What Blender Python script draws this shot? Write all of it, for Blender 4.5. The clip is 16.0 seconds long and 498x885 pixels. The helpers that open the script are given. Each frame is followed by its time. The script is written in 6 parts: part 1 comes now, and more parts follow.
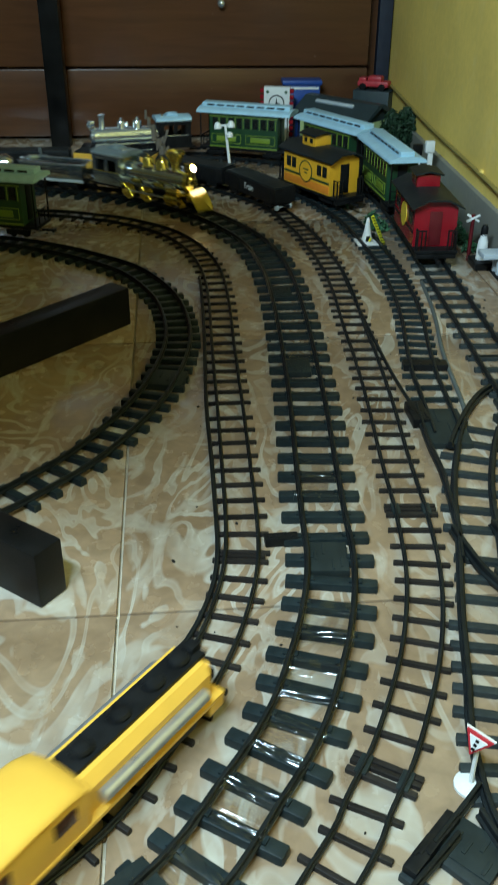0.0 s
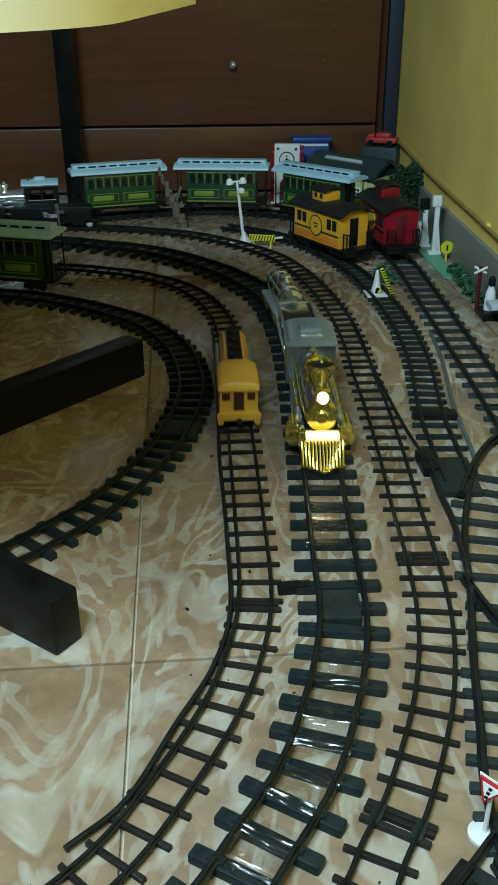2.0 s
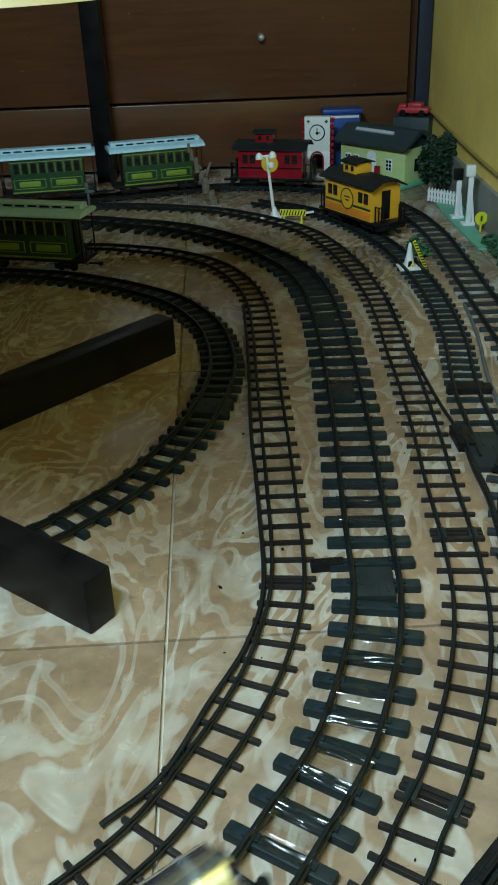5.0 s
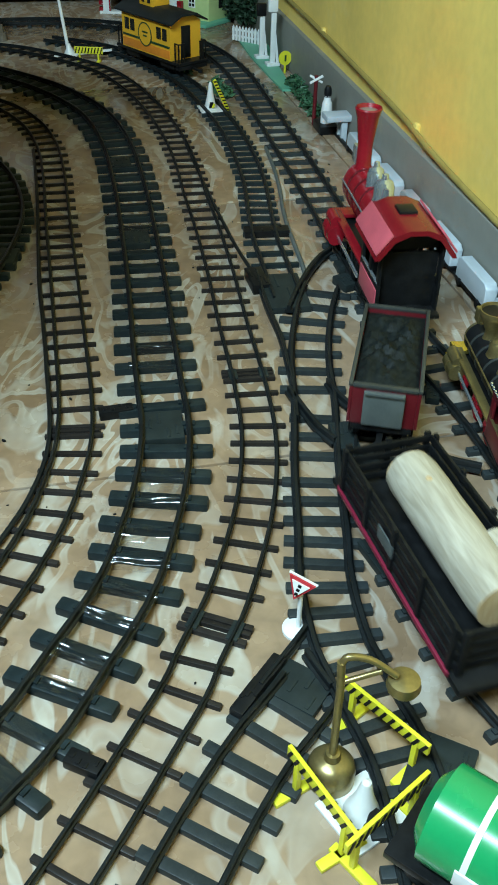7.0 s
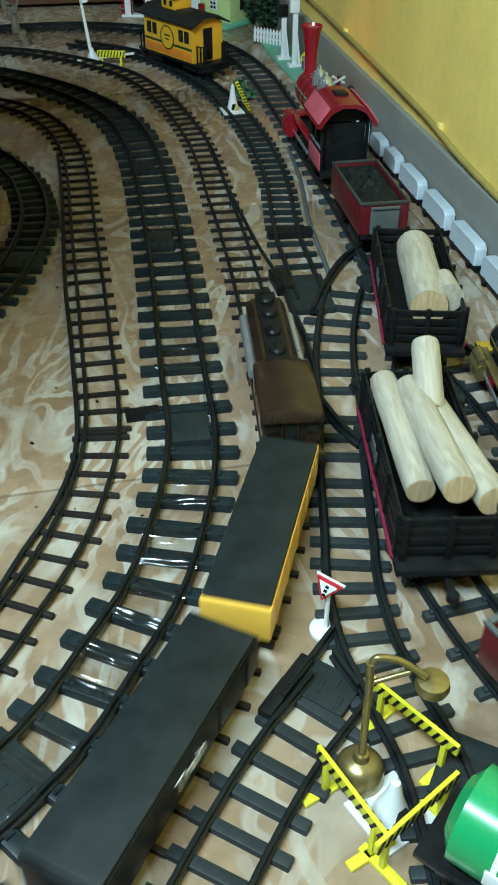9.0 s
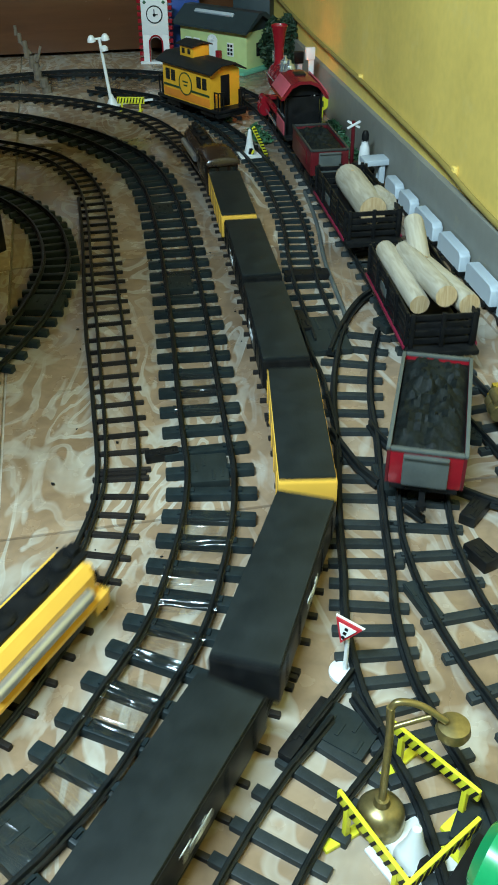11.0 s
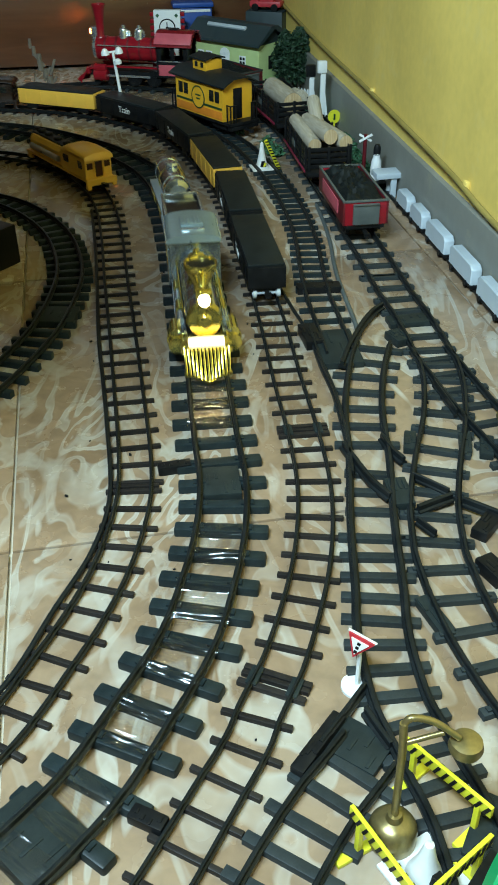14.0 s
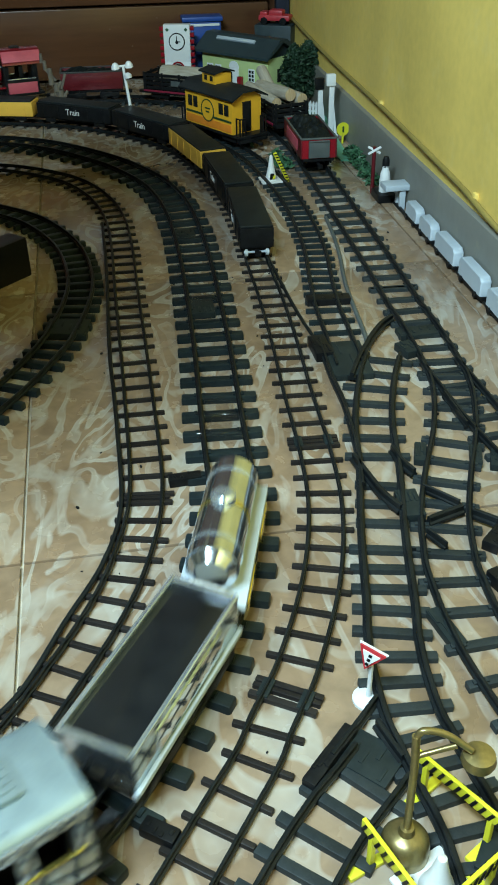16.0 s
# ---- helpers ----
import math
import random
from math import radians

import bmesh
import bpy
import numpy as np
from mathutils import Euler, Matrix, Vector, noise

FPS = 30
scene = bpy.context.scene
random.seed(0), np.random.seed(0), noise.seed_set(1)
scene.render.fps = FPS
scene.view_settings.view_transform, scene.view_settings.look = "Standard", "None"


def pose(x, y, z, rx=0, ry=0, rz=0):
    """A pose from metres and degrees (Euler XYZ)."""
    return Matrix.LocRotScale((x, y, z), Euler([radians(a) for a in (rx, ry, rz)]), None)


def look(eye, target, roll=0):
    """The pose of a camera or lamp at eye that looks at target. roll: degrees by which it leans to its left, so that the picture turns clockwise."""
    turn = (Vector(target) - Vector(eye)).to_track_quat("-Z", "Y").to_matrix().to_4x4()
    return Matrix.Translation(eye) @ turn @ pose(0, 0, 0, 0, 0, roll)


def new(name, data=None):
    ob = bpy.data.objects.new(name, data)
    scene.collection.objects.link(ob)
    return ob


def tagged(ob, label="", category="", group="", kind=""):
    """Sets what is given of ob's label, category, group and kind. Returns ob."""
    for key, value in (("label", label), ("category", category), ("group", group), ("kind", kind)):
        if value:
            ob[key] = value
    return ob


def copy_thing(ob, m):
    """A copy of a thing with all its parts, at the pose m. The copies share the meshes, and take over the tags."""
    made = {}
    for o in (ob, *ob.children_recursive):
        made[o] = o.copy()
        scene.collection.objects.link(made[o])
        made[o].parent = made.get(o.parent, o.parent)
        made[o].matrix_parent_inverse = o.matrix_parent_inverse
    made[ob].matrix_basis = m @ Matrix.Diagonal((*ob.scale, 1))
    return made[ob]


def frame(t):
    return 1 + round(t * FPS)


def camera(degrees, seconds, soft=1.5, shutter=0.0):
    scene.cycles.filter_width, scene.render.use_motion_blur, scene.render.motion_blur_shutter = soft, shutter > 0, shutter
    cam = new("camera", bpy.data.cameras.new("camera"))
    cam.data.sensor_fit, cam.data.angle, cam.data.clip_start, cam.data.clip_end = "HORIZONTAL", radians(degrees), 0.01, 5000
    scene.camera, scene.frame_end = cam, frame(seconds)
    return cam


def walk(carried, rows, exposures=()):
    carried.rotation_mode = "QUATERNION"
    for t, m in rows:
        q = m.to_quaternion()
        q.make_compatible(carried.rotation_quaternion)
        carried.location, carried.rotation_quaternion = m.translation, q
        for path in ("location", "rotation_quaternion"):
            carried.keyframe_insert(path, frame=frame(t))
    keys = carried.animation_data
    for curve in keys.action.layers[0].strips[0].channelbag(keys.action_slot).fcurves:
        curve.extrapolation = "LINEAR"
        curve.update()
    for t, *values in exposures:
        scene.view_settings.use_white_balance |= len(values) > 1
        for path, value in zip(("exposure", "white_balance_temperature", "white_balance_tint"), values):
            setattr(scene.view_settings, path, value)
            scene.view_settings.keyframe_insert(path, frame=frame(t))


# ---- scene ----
cam = camera(30.9, 16.0, 1.7, 0.5)

PATH = [
    (0, (0.096, 0.082, 0.548), (0.018, 1.805, -0.465), 0.3),
    (0.5, (0.099, 0.073, 0.556), (0.014, 1.837, -0.381), 0.1),
    (1, (0.098, 0.071, 0.558), (0.0, 1.844, -0.361), -0.2),
    (1.5, (0.098, 0.069, 0.56), (-0.006, 1.842, -0.36), -0.3),
    (2, (0.096, 0.068, 0.557), (-0.011, 1.841, -0.362), -0.3),
    (2.5, (0.097, 0.067, 0.558), (-0.013, 1.838, -0.363), -0.3),
    (3, (0.096, 0.071, 0.557), (-0.047, 1.84, -0.367), -0.8),
    (5.3, (0.101, 0.075, 0.552), (-0.082, 1.808, -0.43), -2.3),
    (5.5, (0.104, 0.077, 0.548), (-0.045, 1.788, -0.477), -1.9),
    (6, (0.123, 0.086, 0.52), (0.143, 1.726, -0.625), 0.3),
    (6.5, (0.148, 0.081, 0.519), (0.31, 1.675, -0.677), 2.0),
    (7, (0.15, 0.081, 0.52), (0.319, 1.666, -0.688), 1.5),
    (7.5, (0.149, 0.081, 0.519), (0.293, 1.662, -0.697), 0.7),
    (8, (0.148, 0.082, 0.517), (0.283, 1.662, -0.701), 0.6),
    (8.5, (0.148, 0.081, 0.519), (0.277, 1.66, -0.701), 0.4),
    (9, (0.146, 0.079, 0.523), (0.267, 1.668, -0.685), 0.2),
    (9.2, (0.145, 0.077, 0.525), (0.259, 1.683, -0.663), -0.0),
    (11.5, (0.142, 0.076, 0.533), (0.231, 1.716, -0.608), -0.5),
    (12, (0.141, 0.076, 0.534), (0.227, 1.72, -0.602), -0.5),
    (12.5, (0.142, 0.076, 0.534), (0.221, 1.722, -0.598), -0.7),
    (13, (0.141, 0.076, 0.535), (0.218, 1.725, -0.594), -0.6),
    (13.5, (0.14, 0.075, 0.537), (0.213, 1.725, -0.592), -0.7),
    (14, (0.139, 0.075, 0.538), (0.211, 1.725, -0.59), -0.6),
    (14.5, (0.139, 0.075, 0.539), (0.207, 1.729, -0.584), -0.7),
    (15, (0.139, 0.075, 0.54), (0.203, 1.732, -0.579), -0.8),
    (15.5, (0.138, 0.075, 0.538), (0.2, 1.731, -0.581), -0.8),
    (16, (0.137, 0.074, 0.54), (0.191, 1.738, -0.568), -1.0),
]
# the film's camera brightens its picture as it turns to the near tracks
walk(cam, [(t, look(eye, target, roll)) for t, eye, target, roll in PATH],
     [(0, 0.45), (0.6, 0.17), (3.2, 0.1), (5.45, 0.18), (5.8, 0.6), (6.1, 0.68), (6.5, 0.56), (9, 0.6), (11.5, 0.7), (14.5, 0.72), (16, 0.62)])


# ---- light ----
world = bpy.data.worlds.new("world")
scene.world = world
world.use_nodes = True
world.node_tree.nodes["Background"].inputs[0].default_value = (0.80, 0.95, 0.90, 1)
world.node_tree.nodes["Background"].inputs[1].default_value = 0.08


def area_lamp(name, at, to, wide, deep, watts, color):
    data = bpy.data.lights.new(name, "AREA")
    data.shape, data.size, data.size_y, data.energy, data.color = "RECTANGLE", wide, deep, watts, color
    ob = new(name, data)
    ob.matrix_world = look(at, to)
    return ob


# a tube hangs just behind and above the camera and lights the near tracks most
area_lamp("hanging_tube", (-0.33, -0.12, 1.58), (0.50, 0.95, 0.2), 0.9, 0.16, 42, (0.70, 1.0, 1.15))


# ---- materials ----
def surface(name, color, rough=0.5, metal=0.0, vary=0.15, scale=60.0, bump=0.0, fine=400.0, glow=0.0, coat=0.0, spread=0.0, sheen=0.5):
    """A node material: base colour broken up by a coarse and a fine noise, roughness that follows them, and fine relief."""
    m = bpy.data.materials.new(name)
    m.use_nodes = True
    nt = m.node_tree
    b = nt.nodes["Principled BSDF"]
    geo = nt.nodes.new("ShaderNodeTexCoord")
    n1 = nt.nodes.new("ShaderNodeTexNoise")
    n1.inputs["Scale"].default_value, n1.inputs["Detail"].default_value = scale, 4
    n2 = nt.nodes.new("ShaderNodeTexNoise")
    n2.inputs["Scale"].default_value, n2.inputs["Detail"].default_value = fine, 3
    for n in (n1, n2):
        nt.links.new(geo.outputs["Object"], n.inputs["Vector"])
    mix = nt.nodes.new("ShaderNodeMath")
    mix.operation = "MULTIPLY_ADD"
    nt.links.new(n2.outputs["Fac"], mix.inputs[0])
    mix.inputs[1].default_value = 0.4
    nt.links.new(n1.outputs["Fac"], mix.inputs[2])
    if spread:
        info = nt.nodes.new("ShaderNodeObjectInfo")
        add = nt.nodes.new("ShaderNodeMath")
        add.operation = "MULTIPLY_ADD"
        nt.links.new(info.outputs["Random"], add.inputs[0])
        add.inputs[1].default_value = spread
        nt.links.new(mix.outputs[0], add.inputs[2])
        mix = add
    ramp = nt.nodes.new("ShaderNodeValToRGB")
    ramp.color_ramp.elements[0].position, ramp.color_ramp.elements[1].position = 0.35, 1.05
    ramp.color_ramp.elements[0].color = (*[c * (1 - vary) for c in color], 1)
    ramp.color_ramp.elements[1].color = (*[min(1, c * (1 + vary) + 0.01 * vary) for c in color], 1)
    nt.links.new(mix.outputs[0], ramp.inputs[0])
    nt.links.new(ramp.outputs[0], b.inputs["Base Color"])
    r = nt.nodes.new("ShaderNodeMapRange")
    r.inputs["To Min"].default_value, r.inputs["To Max"].default_value = max(0.02, rough * 0.75), min(1, rough * 1.3)
    nt.links.new(n1.outputs["Fac"], r.inputs["Value"])
    nt.links.new(r.outputs[0], b.inputs["Roughness"])
    b.inputs["Metallic"].default_value = metal
    b.inputs["Specular IOR Level"].default_value = sheen
    b.inputs["Coat Weight"].default_value = coat
    b.inputs["Coat Roughness"].default_value = 0.1
    if bump:
        bp = nt.nodes.new("ShaderNodeBump")
        bp.inputs["Strength"].default_value, bp.inputs["Distance"].default_value = bump, 0.001
        nt.links.new(mix.outputs[0], bp.inputs["Height"])
        nt.links.new(bp.outputs[0], b.inputs["Normal"])
    if glow:
        b.inputs["Emission Color"].default_value, b.inputs["Emission Strength"].default_value = (*color, 1), glow
    return m


def marble(name):
    """Brown glazed tile with cream swirls, each swirl a stretched and twisted band."""
    m = bpy.data.materials.new(name)
    m.use_nodes = True
    nt = m.node_tree
    b = nt.nodes["Principled BSDF"]
    geo = nt.nodes.new("ShaderNodeNewGeometry")

    def noise_tex(scale, detail, twist, vec):
        n = nt.nodes.new("ShaderNodeTexNoise")
        n.inputs["Scale"].default_value, n.inputs["Detail"].default_value, n.inputs["Distortion"].default_value = scale, detail, twist
        nt.links.new(vec, n.inputs["Vector"])
        return n.outputs["Fac"]

    def ramp(fac, stops):
        r = nt.nodes.new("ShaderNodeValToRGB")
        e = r.color_ramp.elements
        while len(e) < len(stops):
            e.new(0.5)
        for k, (p, c) in zip(e, stops):
            k.position, k.color = p, (*c, 1)
        nt.links.new(fac, r.inputs[0])
        return r.outputs[0]

    def mix(fac, a, c, how="MIX"):
        k = nt.nodes.new("ShaderNodeMix")
        k.data_type, k.blend_type = "RGBA", how
        if hasattr(fac, "links"):
            nt.links.new(fac, k.inputs[0])
        else:
            k.inputs[0].default_value = fac
        nt.links.new(a, k.inputs[6])
        nt.links.new(c, k.inputs[7])
        return k.outputs[2]

    pos = geo.outputs["Position"]
    base = ramp(noise_tex(7, 3, 0.6, pos), [(0.25, (0.215, 0.140, 0.082)), (0.5, (0.285, 0.195, 0.122)), (0.8, (0.355, 0.258, 0.170))])
    grain = ramp(noise_tex(60, 4, 0.5, pos), [(0.3, (0.82, 0.82, 0.82)), (0.7, (1.05, 1.05, 1.05))])
    base = mix(1.0, base, grain, "MULTIPLY")
    cream = ramp(noise_tex(40, 3, 0.4, pos), [(0.2, (0.36, 0.325, 0.262)), (0.8, (0.50, 0.47, 0.41))])
    def drawn_out(turn, sx, sy):
        mp = nt.nodes.new("ShaderNodeMapping")
        mp.inputs["Rotation"].default_value, mp.inputs["Scale"].default_value = (0, 0, radians(turn)), (sx, sy, 1)
        nt.links.new(pos, mp.inputs["Vector"])
        return mp.outputs[0]

    def swirl(fac, turns, stops):
        k = nt.nodes.new("ShaderNodeMath")
        k.operation = "MULTIPLY"
        nt.links.new(fac, k.inputs[0])
        k.inputs[1].default_value = turns
        w = nt.nodes.new("ShaderNodeMath")
        w.operation = "SINE"
        nt.links.new(k.outputs[0], w.inputs[0])
        h = nt.nodes.new("ShaderNodeMapRange")
        h.inputs["From Min"].default_value = -1
        nt.links.new(w.outputs[0], h.inputs["Value"])
        return ramp(h.outputs[0], stops)

    def grey(*stops):
        return [(p, (v, v, v)) for p, v in stops]

    # cream bands that curl round one another, gathered in drawn-out patches, with thin lines between them
    flow = drawn_out(35, 1.0, 0.42)
    lines = swirl(noise_tex(6.6, 2.4, 2.1, flow), 50, grey((0.0, 0.0), (0.60, 0.0), (0.74, 0.5), (0.86, 0.85), (1.0, 0.65)))
    patch = ramp(noise_tex(6.0, 3.0, 1.4, drawn_out(28, 1.0, 0.6)), grey((0.36, 0.10), (0.48, 0.55), (0.58, 1.0)))
    band = mix(1.0, lines, patch, "MULTIPLY")
    band2 = ramp(noise_tex(12.0, 2.8, 2.6, flow), grey((0.0, 0.0), (0.57, 0.0), (0.61, 0.4), (0.68, 0.62)))
    col = mix(band, base, cream)
    col = mix(band2, col, cream)
    nt.links.new(col, b.inputs["Base Color"])
    rr = ramp(noise_tex(30, 4, 0.2, pos), [(0.3, (0.16, 0.16, 0.16)), (0.75, (0.34, 0.34, 0.34))])
    nt.links.new(rr, b.inputs["Roughness"])
    bp = nt.nodes.new("ShaderNodeBump")
    bp.inputs["Strength"].default_value, bp.inputs["Distance"].default_value = 0.15, 0.002
    nt.links.new(noise_tex(22, 4, 0.3, pos), bp.inputs["Height"])
    nt.links.new(bp.outputs[0], b.inputs["Normal"])
    return m


def wall_paint(name, color, dirt):
    """Matt paint with patchy yellowing, rubbed spots and fine brush relief."""
    m = surface(name, color, 0.55, 0, 0.16, 5, 0.35, 60)
    nt = m.node_tree
    b = nt.nodes["Principled BSDF"]
    old = b.inputs["Base Color"].links[0].from_socket
    n = nt.nodes.new("ShaderNodeTexNoise")
    n.inputs["Scale"].default_value, n.inputs["Detail"].default_value, n.inputs["Roughness"].default_value = 14, 6, 0.7
    geo = nt.nodes.new("ShaderNodeNewGeometry")
    nt.links.new(geo.outputs["Position"], n.inputs["Vector"])
    r = nt.nodes.new("ShaderNodeValToRGB")
    r.color_ramp.elements[0].position, r.color_ramp.elements[1].position = 0.56, 0.78
    r.color_ramp.elements[0].color, r.color_ramp.elements[1].color = (0, 0, 0, 1), (0.7, 0.7, 0.7, 1)
    nt.links.new(n.outputs["Fac"], r.inputs[0])
    k = nt.nodes.new("ShaderNodeMix")
    k.data_type = "RGBA"
    nt.links.new(r.outputs[0], k.inputs[0])
    nt.links.new(old, k.inputs[6])
    k.inputs[7].default_value = (*dirt, 1)
    nt.links.new(k.outputs[2], b.inputs["Base Color"])
    return m


def wood_grain(name, dark, light, stretch, rough=0.35, scale=18):
    m = surface(name, light, rough, 0, 0.2, 40, 0.1)
    nt = m.node_tree
    b = nt.nodes["Principled BSDF"]
    geo = nt.nodes.new("ShaderNodeTexCoord")
    mp = nt.nodes.new("ShaderNodeMapping")
    mp.inputs["Scale"].default_value = stretch
    nt.links.new(geo.outputs["Object"], mp.inputs["Vector"])
    n = nt.nodes.new("ShaderNodeTexNoise")
    n.inputs["Scale"].default_value, n.inputs["Detail"].default_value, n.inputs["Distortion"].default_value = scale, 6, 0.6
    nt.links.new(mp.outputs[0], n.inputs["Vector"])
    r = nt.nodes.new("ShaderNodeValToRGB")
    r.color_ramp.elements[0].position, r.color_ramp.elements[1].position = 0.32, 0.68
    r.color_ramp.elements[0].color, r.color_ramp.elements[1].color = (*dark, 1), (*light, 1)
    nt.links.new(n.outputs["Fac"], r.inputs[0])
    nt.links.new(r.outputs[0], b.inputs["Base Color"])
    return m


TRACK_BLACK = surface("track_black_plastic", (0.0075, 0.0135, 0.0152), 0.40, 0, 0.5, 90, 0.2, 700, spread=0.25, sheen=0.2)
RAIL_BLACK = surface("rail_black_plastic", (0.008, 0.010, 0.0105), 0.33, 0, 0.4, 50, 0.1, 600, sheen=0.16)
BROWN_BLACK = surface("small_track_plastic", (0.012, 0.010, 0.009), 0.38, 0, 0.5, 90, 0.2, 700, spread=0.25, sheen=0.16)
GREY_TRACK = surface("grey_black_track_plastic", (0.016, 0.021, 0.022), 0.45, 0, 0.4, 90, 0.2, 700, spread=0.25, sheen=0.2)
DARK_GREEN_GREY = surface("switch_plate_plastic", (0.015, 0.021, 0.021), 0.45, 0, 0.3, 60, 0.2, sheen=0.16)
TILE = marble("brown_marble_tile")
GROUT = surface("grout", (0.50, 0.43, 0.32), 0.8, 0, 0.25, 60, 0.3)
YELLOW_WALL = wall_paint("yellow_wall_paint", (0.84, 0.605, 0.150), (0.85, 0.67, 0.25))
GREY_SKIRT = wall_paint("grey_skirting_paint", (0.225, 0.225, 0.195), (0.36, 0.33, 0.21))
WOOD_PANEL = wood_grain("dark_wood_panel", (0.080, 0.033, 0.015), (0.104, 0.043, 0.019), (0.30, 3, 3), 0.24)
OLD_PLASTER = surface("old_plaster", (0.30, 0.315, 0.31), 0.8, 0, 0.15, 6, 0.2)
BLUE_EDGE = surface("dark_blue_edge", (0.012, 0.018, 0.034), 0.5)
BEAM_BLACK = surface("black_painted_beam", (0.004, 0.004, 0.004), 0.3, 0, 0.5, 25, 0.15, sheen=0.16)
CREAM_TOP = surface("cream_laminate", (0.72, 0.66, 0.50), 0.4, 0, 0.06, 12)
BLACK = surface("black_plastic", (0.006, 0.0065, 0.007), 0.38, 0, 0.4, 80, 0.1, sheen=0.16)
GLOSS_BLACK = surface("glossy_black_plastic", (0.008, 0.009, 0.010), 0.18, 0, 0.3, 40)
MATT_BLACK = surface("dull_black_plastic", (0.0085, 0.0125, 0.0135), 0.48, 0, 0.35, 50, 0.25, sheen=0.25)
YELLOW = surface("yellow_plastic", (0.74, 0.42, 0.06), 0.36, 0, 0.07, 40, 0.03)
CAB_YELLOW = surface("orange_yellow_plastic", (0.70, 0.36, 0.022), 0.4, 0, 0.1, 40)
BROWN = surface("dark_brown_plastic", (0.022, 0.012, 0.007), 0.25, 0, 0.3, 50)
SILVER = surface("grey_silver_paint", (0.42, 0.42, 0.42), 0.3, 0.7, 0.15, 60)
CHROME = surface("chrome_plate", (0.70, 0.78, 0.82), 0.13, 0.85, 0.12, 60, 0.1)
BOILER_CHROME = surface("polished_chrome_plate", (0.72, 0.77, 0.82), 0.10, 0.97, 0.12, 60, 0.25, 140)
ROOF_STEEL = surface("grey_teal_metal_roof", (0.28, 0.36, 0.385), 0.3, 0.5, 0.15, 60, 0.1)
DULL_CHROME = surface("dull_chrome_plate", (0.42, 0.50, 0.54), 0.14, 0.92, 0.25, 60, 0.3, 140)
GOLD = surface("gold_plate", (0.80, 0.66, 0.17), 0.14, 0.92, 0.12, 60)
BRASS = surface("aged_brass", (0.26, 0.205, 0.085), 0.34, 0.75, 0.3, 50, 0.1)
RED = surface("red_plastic", (0.24, 0.007, 0.014), 0.2, 0, 0.15, 50)
ROOF_RED = surface("deep_red_glossy_plastic", (0.17, 0.006, 0.011), 0.24, 0, 0.15, 50)
FADED_RED = surface("faded_pink_red_plastic", (0.48, 0.085, 0.11), 0.4, 0, 0.15, 50)
DARK_RED = surface("dark_red_plastic", (0.10, 0.006, 0.010), 0.35, 0, 0.2, 50)
PINK_RED = surface("magenta_red_sill", (0.20, 0.013, 0.035), 0.4)
GREEN = surface("dark_green_plastic", (0.010, 0.046, 0.018), 0.38, 0, 0.2, 50)
GREEN_LINE = surface("yellow_green_lining", (0.16, 0.24, 0.025), 0.45)
GREEN_TANK = surface("bright_green_plastic", (0.010, 0.26, 0.085), 0.25, 0, 0.08, 40)
ROOF_BLUE = surface("pale_blue_grey_roof", (0.38, 0.61, 0.74), 0.38, 0, 0.12, 60)
WHITE = surface("white_plastic", (0.70, 0.72, 0.71), 0.4, 0, 0.05, 50)
OLD_WHITE = surface("bluish_white_plastic", (0.44, 0.50, 0.54), 0.45, 0, 0.07, 40)
CREAM_GREEN = surface("pale_green_wall", (0.46, 0.56, 0.24), 0.5, 0, 0.1, 40)
ROOF_TEAL = surface("dark_teal_roof", (0.020, 0.036, 0.040), 0.5, 0, 0.25, 60, 0.2)
MINT = surface("mint_green_base", (0.12, 0.38, 0.25), 0.5, 0, 0.12, 60, 0.1)
BLUE = surface("blue_plastic", (0.012, 0.060, 0.27), 0.4)
TOY_RED = surface("faded_red_plastic", (0.46, 0.035, 0.045), 0.4, 0, 0.2, 90)
LEAF = surface("dark_leaf_plastic", (0.012, 0.040, 0.016), 0.6, 0, 0.5, 60, 0.2)
LEAF_LIGHT = surface("mid_green_leaf_plastic", (0.035, 0.11, 0.05), 0.5, 0, 0.4, 60)
STRIPE_YELLOW = surface("hazard_yellow", (0.66, 0.62, 0.03), 0.4, 0, 0.08, 60)
LOG_WOOD = wood_grain("pale_log_wood", (0.30, 0.26, 0.19), (0.45, 0.405, 0.32), (6, 0.8, 6), 0.65, 30)
LOG_END = wood_grain("cut_log_end", (0.40, 0.26, 0.12), (0.54, 0.42, 0.26), (9, 9, 1), 0.6, 40)
COAL = surface("black_coal", (0.005, 0.0075, 0.007), 0.55, 0, 0.6, 160, 0.9, 400, sheen=0.12)
RIM_DARK = surface("dark_grey_rim", (0.030, 0.034, 0.032), 0.45, 0, 0.2, 60)
RUST_GREY = surface("weathered_grey_plastic", (0.075, 0.088, 0.085), 0.45, 0, 0.2, 60)
LAMP_GLOW = surface("lit_headlamp", (1.0, 0.80, 0.42), 0.3, 0, 0.0, 10, glow=45)
LAMP_ORANGE = surface("lit_orange_lamp", (1.0, 0.17, 0.02), 0.3, 0, 0.0, 10, glow=90)
# emission standing in for the headlamp's glare on the engine front, no lamp
GLARE_BAR = surface("glowing_glare_bar", (1.0, 0.86, 0.50), 0.3, 0, 0.0, 10, glow=1.0)
PANE_DARK = surface("dark_window_pane", (0.012, 0.014, 0.012), 0.12)
PANE_RED = surface("dark_brown_pane", (0.055, 0.022, 0.012), 0.2)
GRIME = surface("dusty_rock_plastic", (0.115, 0.095, 0.070), 0.7, 0, 0.4, 120, 0.5)
